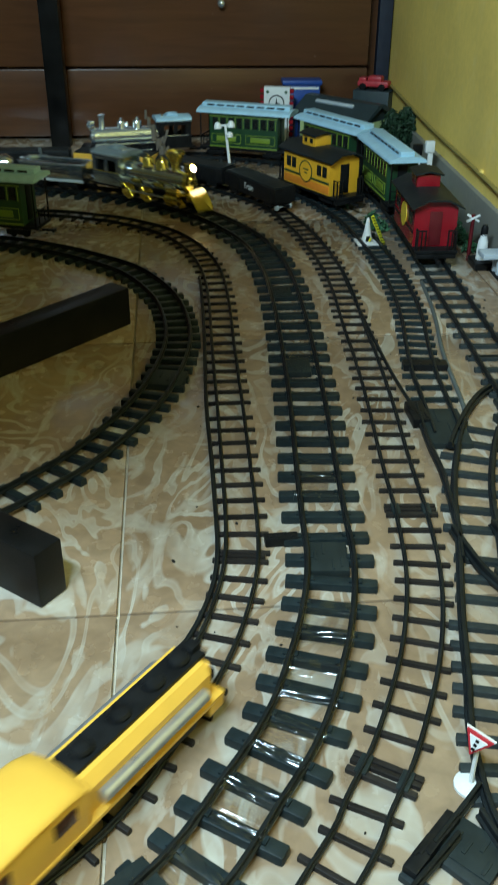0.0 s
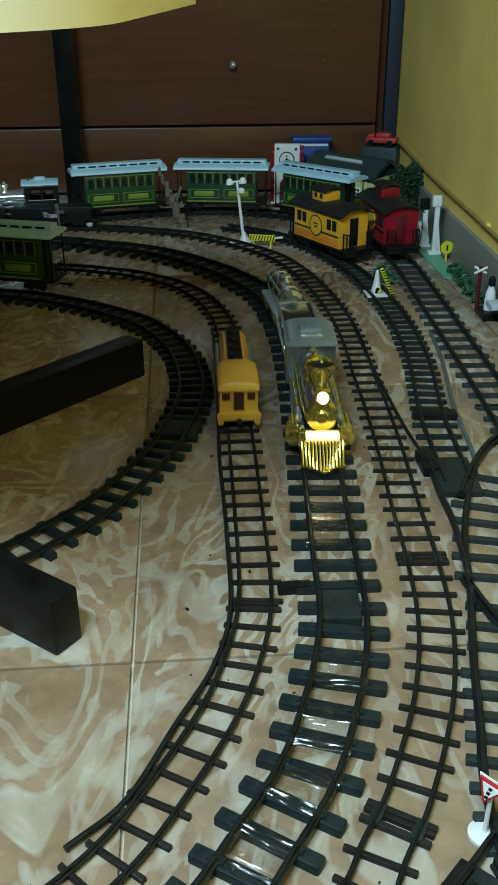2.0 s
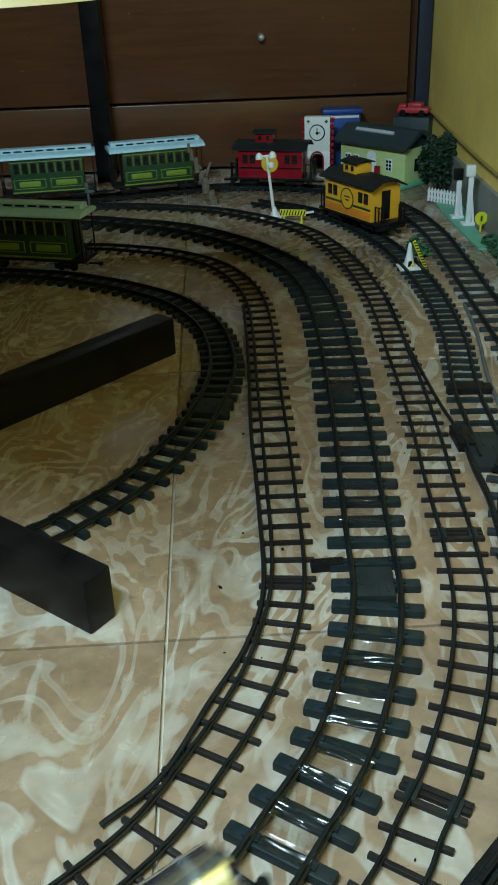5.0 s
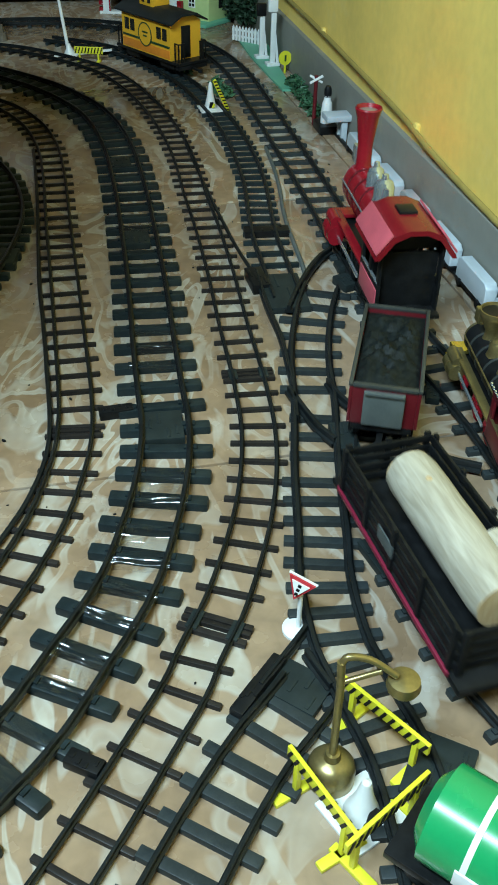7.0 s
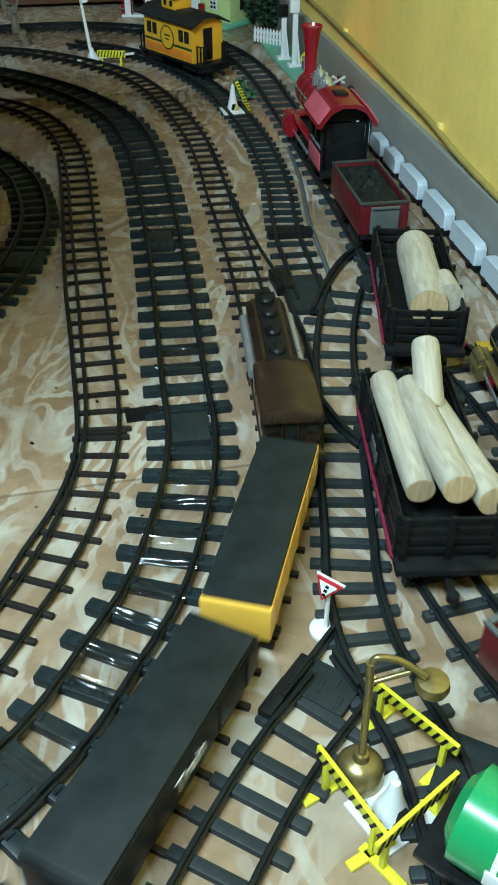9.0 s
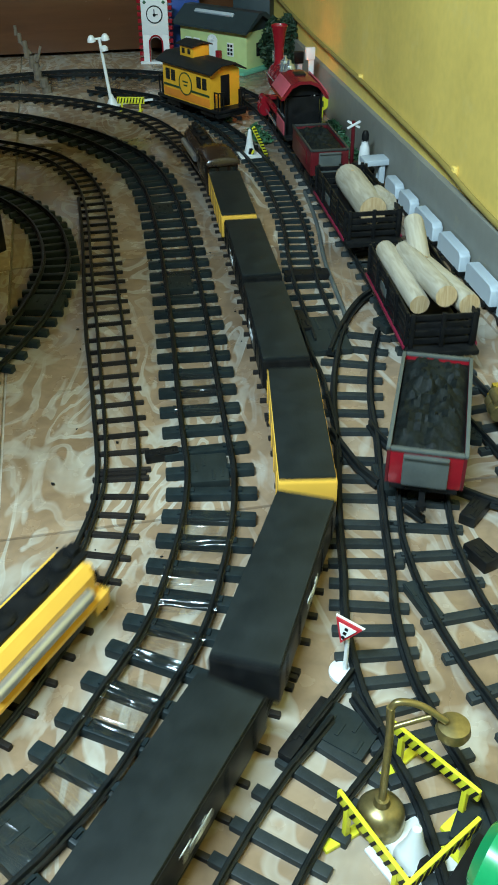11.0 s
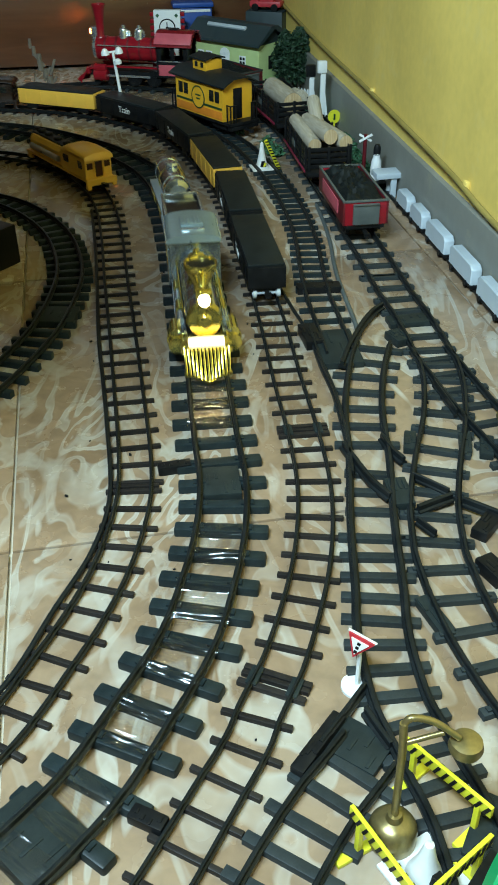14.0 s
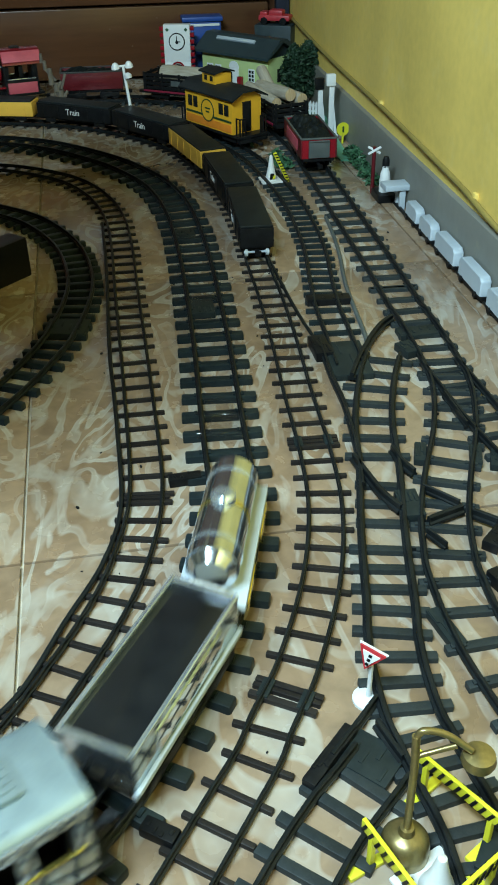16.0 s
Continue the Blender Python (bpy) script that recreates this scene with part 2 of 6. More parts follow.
WIRE_BROWN = surface("brown_conduit", (0.30, 0.225, 0.06), 0.5, 0, 0.2, 30)
SIGN_RED = surface("sign_red", (0.42, 0.02, 0.03), 0.4)


def clear_film(name):
    """Thin clear tape: mostly see-through, with a wrinkled gloss."""
    m = bpy.data.materials.new(name)
    m.use_nodes = True
    nt = m.node_tree
    nt.nodes.remove(nt.nodes["Principled BSDF"])
    out = nt.nodes["Material Output"]
    tr, gl, mx = nt.nodes.new("ShaderNodeBsdfTransparent"), nt.nodes.new("ShaderNodeBsdfGlossy"), nt.nodes.new("ShaderNodeMixShader")
    tr.inputs[0].default_value, gl.inputs["Roughness"].default_value = (0.94, 0.95, 0.95, 1), 0.14
    n, bp, geo = nt.nodes.new("ShaderNodeTexNoise"), nt.nodes.new("ShaderNodeBump"), nt.nodes.new("ShaderNodeTexCoord")
    mp = nt.nodes.new("ShaderNodeMapping")
    mp.inputs["Scale"].default_value, mp.inputs["Rotation"].default_value = (0.22, 1.6, 1.0), (0, 0, radians(8))
    n.inputs["Scale"].default_value, n.inputs["Detail"].default_value, n.inputs["Distortion"].default_value = 46, 2.0, 0.6
    bp.inputs["Strength"].default_value, bp.inputs["Distance"].default_value = 1.0, 0.010
    nt.links.new(geo.outputs["Object"], mp.inputs["Vector"])
    nt.links.new(mp.outputs[0], n.inputs["Vector"])
    nt.links.new(n.outputs["Fac"], bp.inputs["Height"])
    nt.links.new(bp.outputs[0], gl.inputs["Normal"])
    mx.inputs[0].default_value = 0.11
    nt.links.new(tr.outputs[0], mx.inputs[1])
    nt.links.new(gl.outputs[0], mx.inputs[2])
    nt.links.new(mx.outputs[0], out.inputs["Surface"])
    return m


FILM = clear_film("clear_tape")


# ---- mesh tools ----
def bx(bm, c, s, bev=0.0, turn=None):
    """A box round c with the sizes s, its edges bevelled by bev."""
    m = Matrix.Translation(c) @ (turn or Matrix.Identity(4)) @ Matrix.Diagonal((*s, 1))
    vs = bmesh.ops.create_cube(bm, size=1, matrix=m)["verts"]
    if bev:
        es = list({e for v in vs for e in v.link_edges})
        bmesh.ops.bevel(bm, geom=es, offset=bev, segments=2, profile=0.6, affect="EDGES")
    return bm


def cy(bm, c, axis, r, length, r2=None, n=16):
    """A capped cylinder or cone round c along x, y or z; r is at its low end, r2 at its high end."""
    turn = {"z": Matrix.Identity(4), "x": Matrix.Rotation(math.pi / 2, 4, "Y"), "y": Matrix.Rotation(-math.pi / 2, 4, "X")}[axis]
    bmesh.ops.create_cone(bm, cap_ends=True, cap_tris=False, segments=n, radius1=r, radius2=r if r2 is None else r2, depth=length, matrix=Matrix.Translation(c) @ turn)
    return bm


def lathe(bm, c, profile, n=20):
    """A turned shape round the upright axis through c; profile: (radius, height) from bottom to top."""
    rings = []
    for r, h in profile:
        rings.append([bm.verts.new((c[0] + max(r, 1e-5) * math.cos(a), c[1] + max(r, 1e-5) * math.sin(a), c[2] + h)) for a in [2 * math.pi * k / n for k in range(n)]])
    for lo, hi in zip(rings, rings[1:]):
        for k in range(n):
            bm.faces.new((lo[k], lo[(k + 1) % n], hi[(k + 1) % n], hi[k]))
    bm.faces.new(rings[0][::-1])
    bm.faces.new(rings[-1])
    return bm


def ext(bm, pts, lo, hi, along="y"):
    """A closed outline extruded: along y the outline is (x, z), along x it is (y, z), along z it is (x, y)."""
    def put(p, d):
        return {"y": (p[0], d, p[1]), "x": (d, p[0], p[1]), "z": (p[0], p[1], d)}[along]
    a, b = [bm.verts.new(put(p, lo)) for p in pts], [bm.verts.new(put(p, hi)) for p in pts]
    n = len(pts)
    bm.faces.new(a), bm.faces.new(b[::-1])
    for k in range(n):
        bm.faces.new((a[k], b[k], b[(k + 1) % n], a[(k + 1) % n]))
    bmesh.ops.recalc_face_normals(bm, faces=bm.faces[:])
    return bm


def arc_roof(w, z, rise, thick, n=10):
    """The outline of a curved roof of width w whose eaves are at z."""
    top = [(w / 2 * math.cos(a), z + thick + rise * math.sin(a)) for a in [math.pi * k / n for k in range(n + 1)]]
    return [(w / 2, z)] + top + [(-w / 2, z)]


def smooth(me, angle=35):
    for p in me.polygons:
        p.use_smooth = True
    me.set_sharp_from_angle(angle=radians(angle))


def part(name, bm, mat, parent=None, label="", soft=True):
    me = bpy.data.meshes.new(name)
    bm.to_mesh(me)
    bm.free()
    if soft:
        smooth(me)
    me.materials.append(mat)
    ob = new(name, me)
    if parent:
        ob.parent = parent
    if label:
        ob["label"] = label
    return ob


def shared(name, me, parent, m):
    ob = new(name, me)
    ob.parent = parent
    ob.matrix_basis = m
    return ob


def thing(name, label, category, group="", kind="", at=None):
    ob = new(name)
    ob.empty_display_size = 0.02
    tagged(ob, label, category, group, kind)
    if at is not None:
        ob.matrix_basis = at
    return ob


def mesh_of(bm, mat, soft=True):
    me = bpy.data.meshes.new("piece")
    bm.to_mesh(me)
    bm.free()
    if soft:
        smooth(me)
    me.materials.append(mat)
    return me


def tube(name, pts, r, mat, parent=None, label="", res=3, smooth_path=True):
    cu = bpy.data.curves.new(name, "CURVE")
    cu.dimensions, cu.bevel_depth, cu.bevel_resolution, cu.use_fill_caps = "3D", r, res, True
    sp = cu.splines.new("POLY")
    if smooth_path and len(pts) > 2:
        p = np.array(pts, float)
        u = np.linspace(0, len(p) - 1, 12 * len(p))
        q = np.vstack([2 * p[0] - p[1], p, 2 * p[-1] - p[-2]])
        out = []
        for x in u:
            k = min(int(x), len(p) - 2)
            f = x - k
            a, b, c, d = q[k:k + 4]
            out.append(0.5 * (2 * b + (c - a) * f + (2 * a - 5 * b + 4 * c - d) * f * f + (3 * b - a - 3 * c + d) * f ** 3))
        pts = out
    sp.points.add(len(pts) - 1)
    for q, p in zip(sp.points, pts):
        q.co = (*p, 1)
    tmp = bpy.data.objects.new(name, cu)
    me = bpy.data.meshes.new_from_object(tmp)
    bpy.data.objects.remove(tmp)
    for p in me.polygons:
        p.use_smooth = True
    me.materials.clear()
    me.materials.append(mat)
    ob = new(name, me)
    if parent:
        ob.parent = parent
    if label:
        ob["label"] = label
    return ob


def words(text, size, mat, parent, m):
    cu = bpy.data.curves.new("lettering", "FONT")
    cu.body, cu.size, cu.extrude, cu.align_x, cu.align_y = text, size, 0.0003, "CENTER", "CENTER"
    tmp = bpy.data.objects.new("lettering", cu)
    me = bpy.data.meshes.new_from_object(tmp)
    bpy.data.objects.remove(tmp)
    me.materials.clear()
    me.materials.append(mat)
    ob = new("lettering", me)
    ob.parent = parent
    ob.matrix_basis = m
    return ob


# ---- plan of the tracks ----
def spline(pts, closed=False, n=24):
    """Catmull-Rom through plan points, resampled at even steps of 5 mm; returns points and arc lengths."""
    p = np.array(pts, float)
    q = np.vstack([p[-1:], p, p[:2]]) if closed else np.vstack([2 * p[0] - p[1], p, 2 * p[-1] - p[-2]])
    u = np.linspace(0, 1, n, endpoint=False)[:, None]
    out = []
    for a, b, c, d in zip(q, q[1:], q[2:], q[3:]):
        out.append(0.5 * (2 * b + (c - a) * u + (2 * a - 5 * b + 4 * c - d) * u ** 2 + (3 * b - a - 3 * c + d) * u ** 3))
    out = np.vstack(out + [p[:1] if closed else p[-1:]])
    s = np.r_[0, np.cumsum(np.linalg.norm(np.diff(out, axis=0), axis=1))]
    g = np.linspace(0, s[-1], int(s[-1] / 0.005))
    return np.c_[np.interp(g, s, out[:, 0]), np.interp(g, s, out[:, 1])], g


M_PLAN = [(-0.40, 0.225), (-0.19, 0.27), (-0.04, 0.355), (0.036, 0.43), (0.081, 0.51), (0.11, 0.572), (0.128, 0.641), (0.140, 0.709), (0.144, 0.78), (0.139, 0.852), (0.133, 0.95), (0.126, 1.078), (0.115, 1.23), (0.10, 1.40), (0.076, 1.58), (0.04, 1.72), (-0.01, 1.82), (-0.09, 1.925), (-0.22, 2.035), (-0.36, 2.09), (-0.52, 2.12), (-0.80, 2.04), (-1.02, 1.82), (-1.10, 1.55), (-1.10, 0.80), (-0.98, 0.45), (-0.72, 0.26)]
L_PLAN = [(-0.44, 0.30), (-0.25, 0.325), (-0.13, 0.385), (-0.038, 0.475), (0.0095, 0.5675), (0.0375, 0.6435), (0.0515, 0.71), (0.0575, 0.775), (0.0535, 0.85), (0.041, 0.962), (0.025, 1.101), (0.004, 1.276), (-0.016, 1.453), (-0.038, 1.587), (-0.075, 1.70), (-0.133, 1.796), (-0.21, 1.86), (-0.297, 1.90), (-0.45, 1.925), (-0.72, 1.88), (-0.93, 1.70), (-1.0, 1.45), (-1.0, 0.85), (-0.90, 0.52), (-0.68, 0.34)]
C_PLAN = [(-0.36, 0.06), (-0.13, 0.14), (0.03, 0.28), (0.139, 0.453), (0.1645, 0.508), (0.1885, 0.562), (0.2175, 0.66), (0.232, 0.76), (0.232, 0.86), (0.2245, 0.98), (0.218, 1.117), (0.208, 1.258), (0.198, 1.36), (0.187, 1.503), (0.170, 1.63), (0.135, 1.79), (0.083, 1.943), (0.02, 2.055), (-0.112, 2.176), (-0.253, 2.24), (-0.50, 2.27), (-0.85, 2.18), (-1.12, 1.92), (-1.22, 1.60), (-1.22, 0.75), (-1.08, 0.35), (-0.75, 0.12)]
E_PLAN = [(-0.60, -0.42), (-0.20, -0.38), (0.14, -0.22), (0.38, 0.0), (0.455, 0.20), (0.42, 0.345), (0.368, 0.47), (0.340, 0.57), (0.333, 0.6535), (0.336, 0.692), (0.342, 0.7325), (0.353, 0.7765), (0.367, 0.824), (0.381, 0.8655), (0.393, 0.9105), (0.4045, 0.972), (0.4065, 1.03), (0.400, 1.13), (0.391, 1.21), (0.383, 1.314), (0.3735, 1.42), (0.356, 1.6), (0.336, 1.8), (0.312, 1.998), (0.264, 2.18), (0.178, 2.325), (0.05, 2.413), (-0.10, 2.452), (-0.27, 2.43), (-0.46, 2.36), (-0.80, 2.27), (-1.12, 2.16), (-1.34, 1.80), (-1.40, 1.40), (-1.40, 0.70), (-1.30, 0.20), (-1.02, -0.18)]
K_PLAN = [(-0.52, 0.66), (-0.33, 0.745), (-0.218, 0.842), (-0.176, 0.892), (-0.132, 0.958), (-0.094, 1.054), (-0.071, 1.148), (-0.063, 1.276), (-0.079, 1.382), (-0.114, 1.479), (-0.176, 1.574), (-0.248, 1.633), (-0.332, 1.681), (-0.45, 1.725), (-0.62, 1.74), (-0.78, 1.70)]
D_PLAN = [(0.3385, 1.062), (0.3215, 1.0045), (0.3075, 0.9405), (0.299, 0.8815), (0.2950, 0.8285), (0.289, 0.78), (0.282, 0.7275), (0.2775, 0.687), (0.2715, 0.622), (0.2672, 0.590), (0.2655, 0.56), (0.266, 0.531), (0.268, 0.505), (0.2725, 0.4845), (0.279, 0.455), (0.291, 0.40), (0.293, 0.30), (0.28, 0.18)]
G_PLAN = [(0.238, 0.468), (0.2245, 0.452), (0.2075, 0.433), (0.1935, 0.4145), (0.178, 0.392), (0.152, 0.350), (0.10, 0.26)]
B_PLAN = [(0.2935, 1.035), (0.2885, 1.142), (0.285, 1.204), (0.286, 1.30), (0.289, 1.40), (0.285, 1.51), (0.271, 1.65), (0.246, 1.78), (0.205, 1.93), (0.13, 2.09), (0.03, 2.21), (-0.10, 2.29)]
F_PLAN = [(0.403, 1.04), (0.4145, 0.9725), (0.4265, 0.905), (0.443, 0.838), (0.459, 0.76), (0.470, 0.65), (0.474, 0.5), (0.48, 0.36)]


def spot(p, g, s):
    return np.array([np.interp(s, g, p[:, 0]), np.interp(s, g, p[:, 1])])


def heading(p, g, s):
    a, b = spot(p, g, max(0, s - 0.004)), spot(p, g, min(g[-1], s + 0.004))
    return math.degrees(math.atan2(b[1] - a[1], b[0] - a[0])) - 90


# ---- the room ----
ROOM = pose(0.355, 2.75, 0, 0, 0, 6.3)


def room():
    floor = tagged(part("floor", bx(bmesh.new(), (-1.2, 0.8, -0.045), (7, 8, 0.08)), GROUT, soft=False), "brown and cream marbled glazed floor tiles with narrow joints", "floor", kind="structure")
    me = mesh_of(bx(bmesh.new(), (0, 0, -0.0045), (0.597, 0.597, 0.009), 0.0012), TILE)
    frame0 = pose(-0.05, 0.70, 0, 0, 0, 7.6)
    for i in range(-5, 3):
        for j in range(-5, 5):
            shared("tile", me, floor, frame0 @ pose(0.3 + 0.6 * i, 0.3 + 0.6 * j, 0))
    # side wall: yellow paint above a grey skirting
    wall = tagged(part("wall_east", bx(bmesh.new(), (0.06, -2.0, 1.345), (0.12, 4.4, 2.51)), YELLOW_WALL, soft=False), "yellow painted plaster wall with stains", "wall", kind="structure")
    wall.matrix_basis = ROOM
    b = bmesh.new()
    bx(b, (0.055, -2.0, 0.045), (0.13, 4.4, 0.09), 0.004)
    sk = tagged(part("baseboard", b, GREY_SKIRT), "grey painted skirting along the yellow wall", "baseboard", kind="structure")
    sk.matrix_basis = ROOM
    b = bmesh.new()
    bx(b, (-1.9, 0.10, 1.3), (4.0, 0.1, 2.6))
    n = tagged(part("wall_north", b, WOOD_PANEL, soft=False), "dark wall behind the wooden cupboard", "wall", kind="structure")
    n.matrix_basis = ROOM
    for name, c, s in (("wall_south", (-1.9, -4.2, 1.3), (4.2, 0.1, 2.6)), ("wall_west", (-3.9, -2.0, 1.3), (0.1, 4.4, 2.6))):
        w = tagged(part(name, bx(bmesh.new(), c, s), OLD_PLASTER, soft=False), "dim plastered wall of the room", "wall", kind="structure")
        w.matrix_basis = ROOM
    c = tagged(part("ceiling", bx(bmesh.new(), (-1.9, -2.0, 2.65), (4.2, 4.6, 0.1)), OLD_PLASTER, soft=False), "plain dim plaster ceiling", "ceiling", kind="structure")
    c.matrix_basis = ROOM
    # cupboard front
    cup = thing("cupboard", "dark varnished wooden cupboard behind the toy railway", "cupboard", at=ROOM)
    part("drawer_front", bx(bmesh.new(), (-1.45, 0.022, 0.097), (2.78, 0.044, 0.174), 0.004), WOOD_PANEL, cup)
    part("door", bx(bmesh.new(), (-0.72, 0.022, 0.84), (1.32, 0.044, 1.30), 0.005), WOOD_PANEL, cup)
    part("door", bx(bmesh.new(), (-2.1, 0.022, 0.84), (1.42, 0.044, 1.30), 0.005), WOOD_PANEL, cup)
    part("edge_strip", bx(bmesh.new(), (-0.022, 0.0, 0.75), (0.036, 0.03, 1.5), 0.003), BLUE_EDGE, cup, "dark blue upright edge strip")
    b = bmesh.new()
    cy(b, (-0.46, -0.008, 0.345), "y", 0.005, 0.016)
    bmesh.ops.create_uvsphere(b, u_segments=16, v_segments=10, radius=0.0105, matrix=Matrix.Translation((-0.46, -0.02, 0.345)))
    part("knob", b, CHROME, cup, "round chrome knob")
    # conduit
    k = tagged(tube("wall_cable", [(-0.006, -3.4, 0.09), (-0.006, -1.75, 0.095), (-0.008, -1.35, 0.115), (-0.006, -0.9, 0.126), (-0.006, -0.5, 0.132), (-0.006, -0.05, 0.15)], 0.0042, WIRE_BROWN), "thin painted cable clipped along the yellow wall", "cable")
    k.matrix_basis = ROOM
    for y, z in ((-1.43, 0.112), (-0.93, 0.126), (-2.1, 0.093)):
        part("clip", bx(bmesh.new(), (-0.004, y, z), (0.008, 0.013, 0.015), 0.003), YELLOW_WALL, k, "painted-over cable clip")


def low_table():
    t = thing("low_table", "low table with cream top and black beams on the floor", "table")
    pts = []
    for cx, cy_, a0 in ((-0.223, 1.17, 0), (-1.10, 1.17, 90), (-1.10, 0.7265, 180), (-0.223, 0.7265, 270)):
        for k in range(13):
            a = radians(a0 + 7.5 * k)
            pts.append((cx + 0.195 * math.cos(a), cy_ + 0.195 * math.sin(a)))
    part("tabletop", ext(bmesh.new(), pts, 0.530, 0.546, "z"), CREAM_TOP, t, "cream laminate top")
    for x in (-0.45, -1.1):
        part("leg", bx(bmesh.new(), (x, 1.25, 0.265), (0.05, 0.05, 0.53), 0.003), BEAM_BLACK, t, "black square post")
    p = thing("wooden_post", "black square wooden post standing before the cupboard", "post")
    part("shaft", bx(bmesh.new(), (-0.53, 2.58, 0.45), (0.05, 0.05, 0.9), 0.003, pose(0, 0, 0, 0, 0, 6)), BEAM_BLACK, p)
    part("column", bx(bmesh.new(), (-0.47, 0.965, 0.295), (0.06, 0.06, 0.47), 0.004), BEAM_BLACK, t)
    for a, b2, w in (((-0.16, 1.375), (-0.62, 0.765), 0.038), ((-0.112, 0.718), (-0.50, 0.955), 0.034)):
        a, b2 = np.array(a), np.array(b2)
        d = b2 - a
        m = pose(*((a + b2) / 2), 0.03, 0, 0, math.degrees(math.atan2(d[1], d[0])))
        o = part("floor_beam", bx(bmesh.new(), (0, 0, 0), (float(np.linalg.norm(d)), w, 0.06), 0.003), BEAM_BLACK, t)
        o.matrix_basis = m


# ---- tracks ----
def sleeper_mesh(length, wide, high, mat, bev, gauge=0.0):
    b = bx(bmesh.new(), (0, 0, high / 2), (length, wide, high))
    bmesh.ops.bevel(b, geom=[e for e in b.edges if max(v.co.z for v in e.verts) > high * 0.9], offset=bev, segments=2, profile=0.5, affect="EDGES")
    if gauge:
        for sx in (-1, 1):
            for side in (-1, 1):
                bx(b, (sx * gauge / 2 + side * 0.0046, 0, high), (0.0034, wide * 0.5, 0.0036))
    return mesh_of(b, mat)


def rail_mesh(p, offset, z0, high, wide, mat, closed):
    d = np.gradient(p, axis=0)
    if closed:
        d[0] = d[-1] = p[1] - p[-2]
    d /= np.linalg.norm(d, axis=1)[:, None]
    nrm = np.c_[d[:, 1], -d[:, 0]]
    prof = [(-wide, 0), (-wide, 0.3), (-0.45 * wide, 0.4), (-0.5 * wide, 0.95), (-0.3 * wide, 1), (0.3 * wide, 1), (0.5 * wide, 0.95), (0.45 * wide, 0.4), (wide, 0.3), (wide, 0)]
    n, vs, fs = len(prof), [], []
    for q, m in zip(p, nrm):
        for x, z in prof:
            c = q + m * (offset + x)
            vs.append((c[0], c[1], z0 + z * high))
    for i in range(len(p) - 1):
        for k in range(n - 1):
            a = i * n + k
            fs.append((a, a + 1, a + n + 1, a + n))
    fs += [tuple(range(n))[::-1], tuple(range((len(p) - 1) * n, len(p) * n))]
    me = bpy.data.meshes.new("rail")
    me.from_pydata(vs, [], fs)
    me.materials.append(mat)
    return me


def track(plan, closed, gauge, length, step, phase, wide, high, rail_h, mat, label, stretches=(), rail_w=0.0030, bev=0.0008):
    """Two rails and sleepers. stretches: (from, to, arc length of one sleeper, step, sleeper length) where a piece of track differs from the rest."""
    p, g = spline(plan, closed)
    t = thing("toy_railway_track", label, "toy track", "toy railway tracks")
    pp = p[::2]
    if closed:
        pp = np.vstack([pp, p[-1:]])
    for side in (-1, 1):
        shared("rail", rail_mesh(pp, side * gauge / 2, high - 0.0006, rail_h, rail_w, RAIL_BLACK, closed), t, Matrix.Identity(4))
    rnd = random.Random(7)
    meshes = {}

    def lay(s, long):
        if long not in meshes:
            meshes[long] = sleeper_mesh(long, wide, high, mat, bev, gauge if gauge > 0.044 else 0.0)
        x, y = spot(p, g, s)
        shared("sleeper", meshes[long], t, pose(x, y, 0, 0, 0, heading(p, g, s) + rnd.uniform(-1.2, 1.2)) @ pose(rnd.uniform(-0.001, 0.001), 0, 0))

    s = phase % step
    while s < g[-1] - 0.004:
        if not any(k[0] <= s < k[1] for k in stretches):
            lay(s, length)
        s += step
    for lo, hi, at, gap, long in stretches:
        s = lo + (at - lo) % gap
        while s < min(hi, g[-1] - 0.004):
            lay(s, long)
            s += gap
    return t


def along(plan, x, y, closed=True):
    """Arc length of the plan's point nearest to x, y."""
    p, g = spline(plan, closed)
    return float(g[np.hypot(p[:, 0] - x, p[:, 1] - y).argmin()])


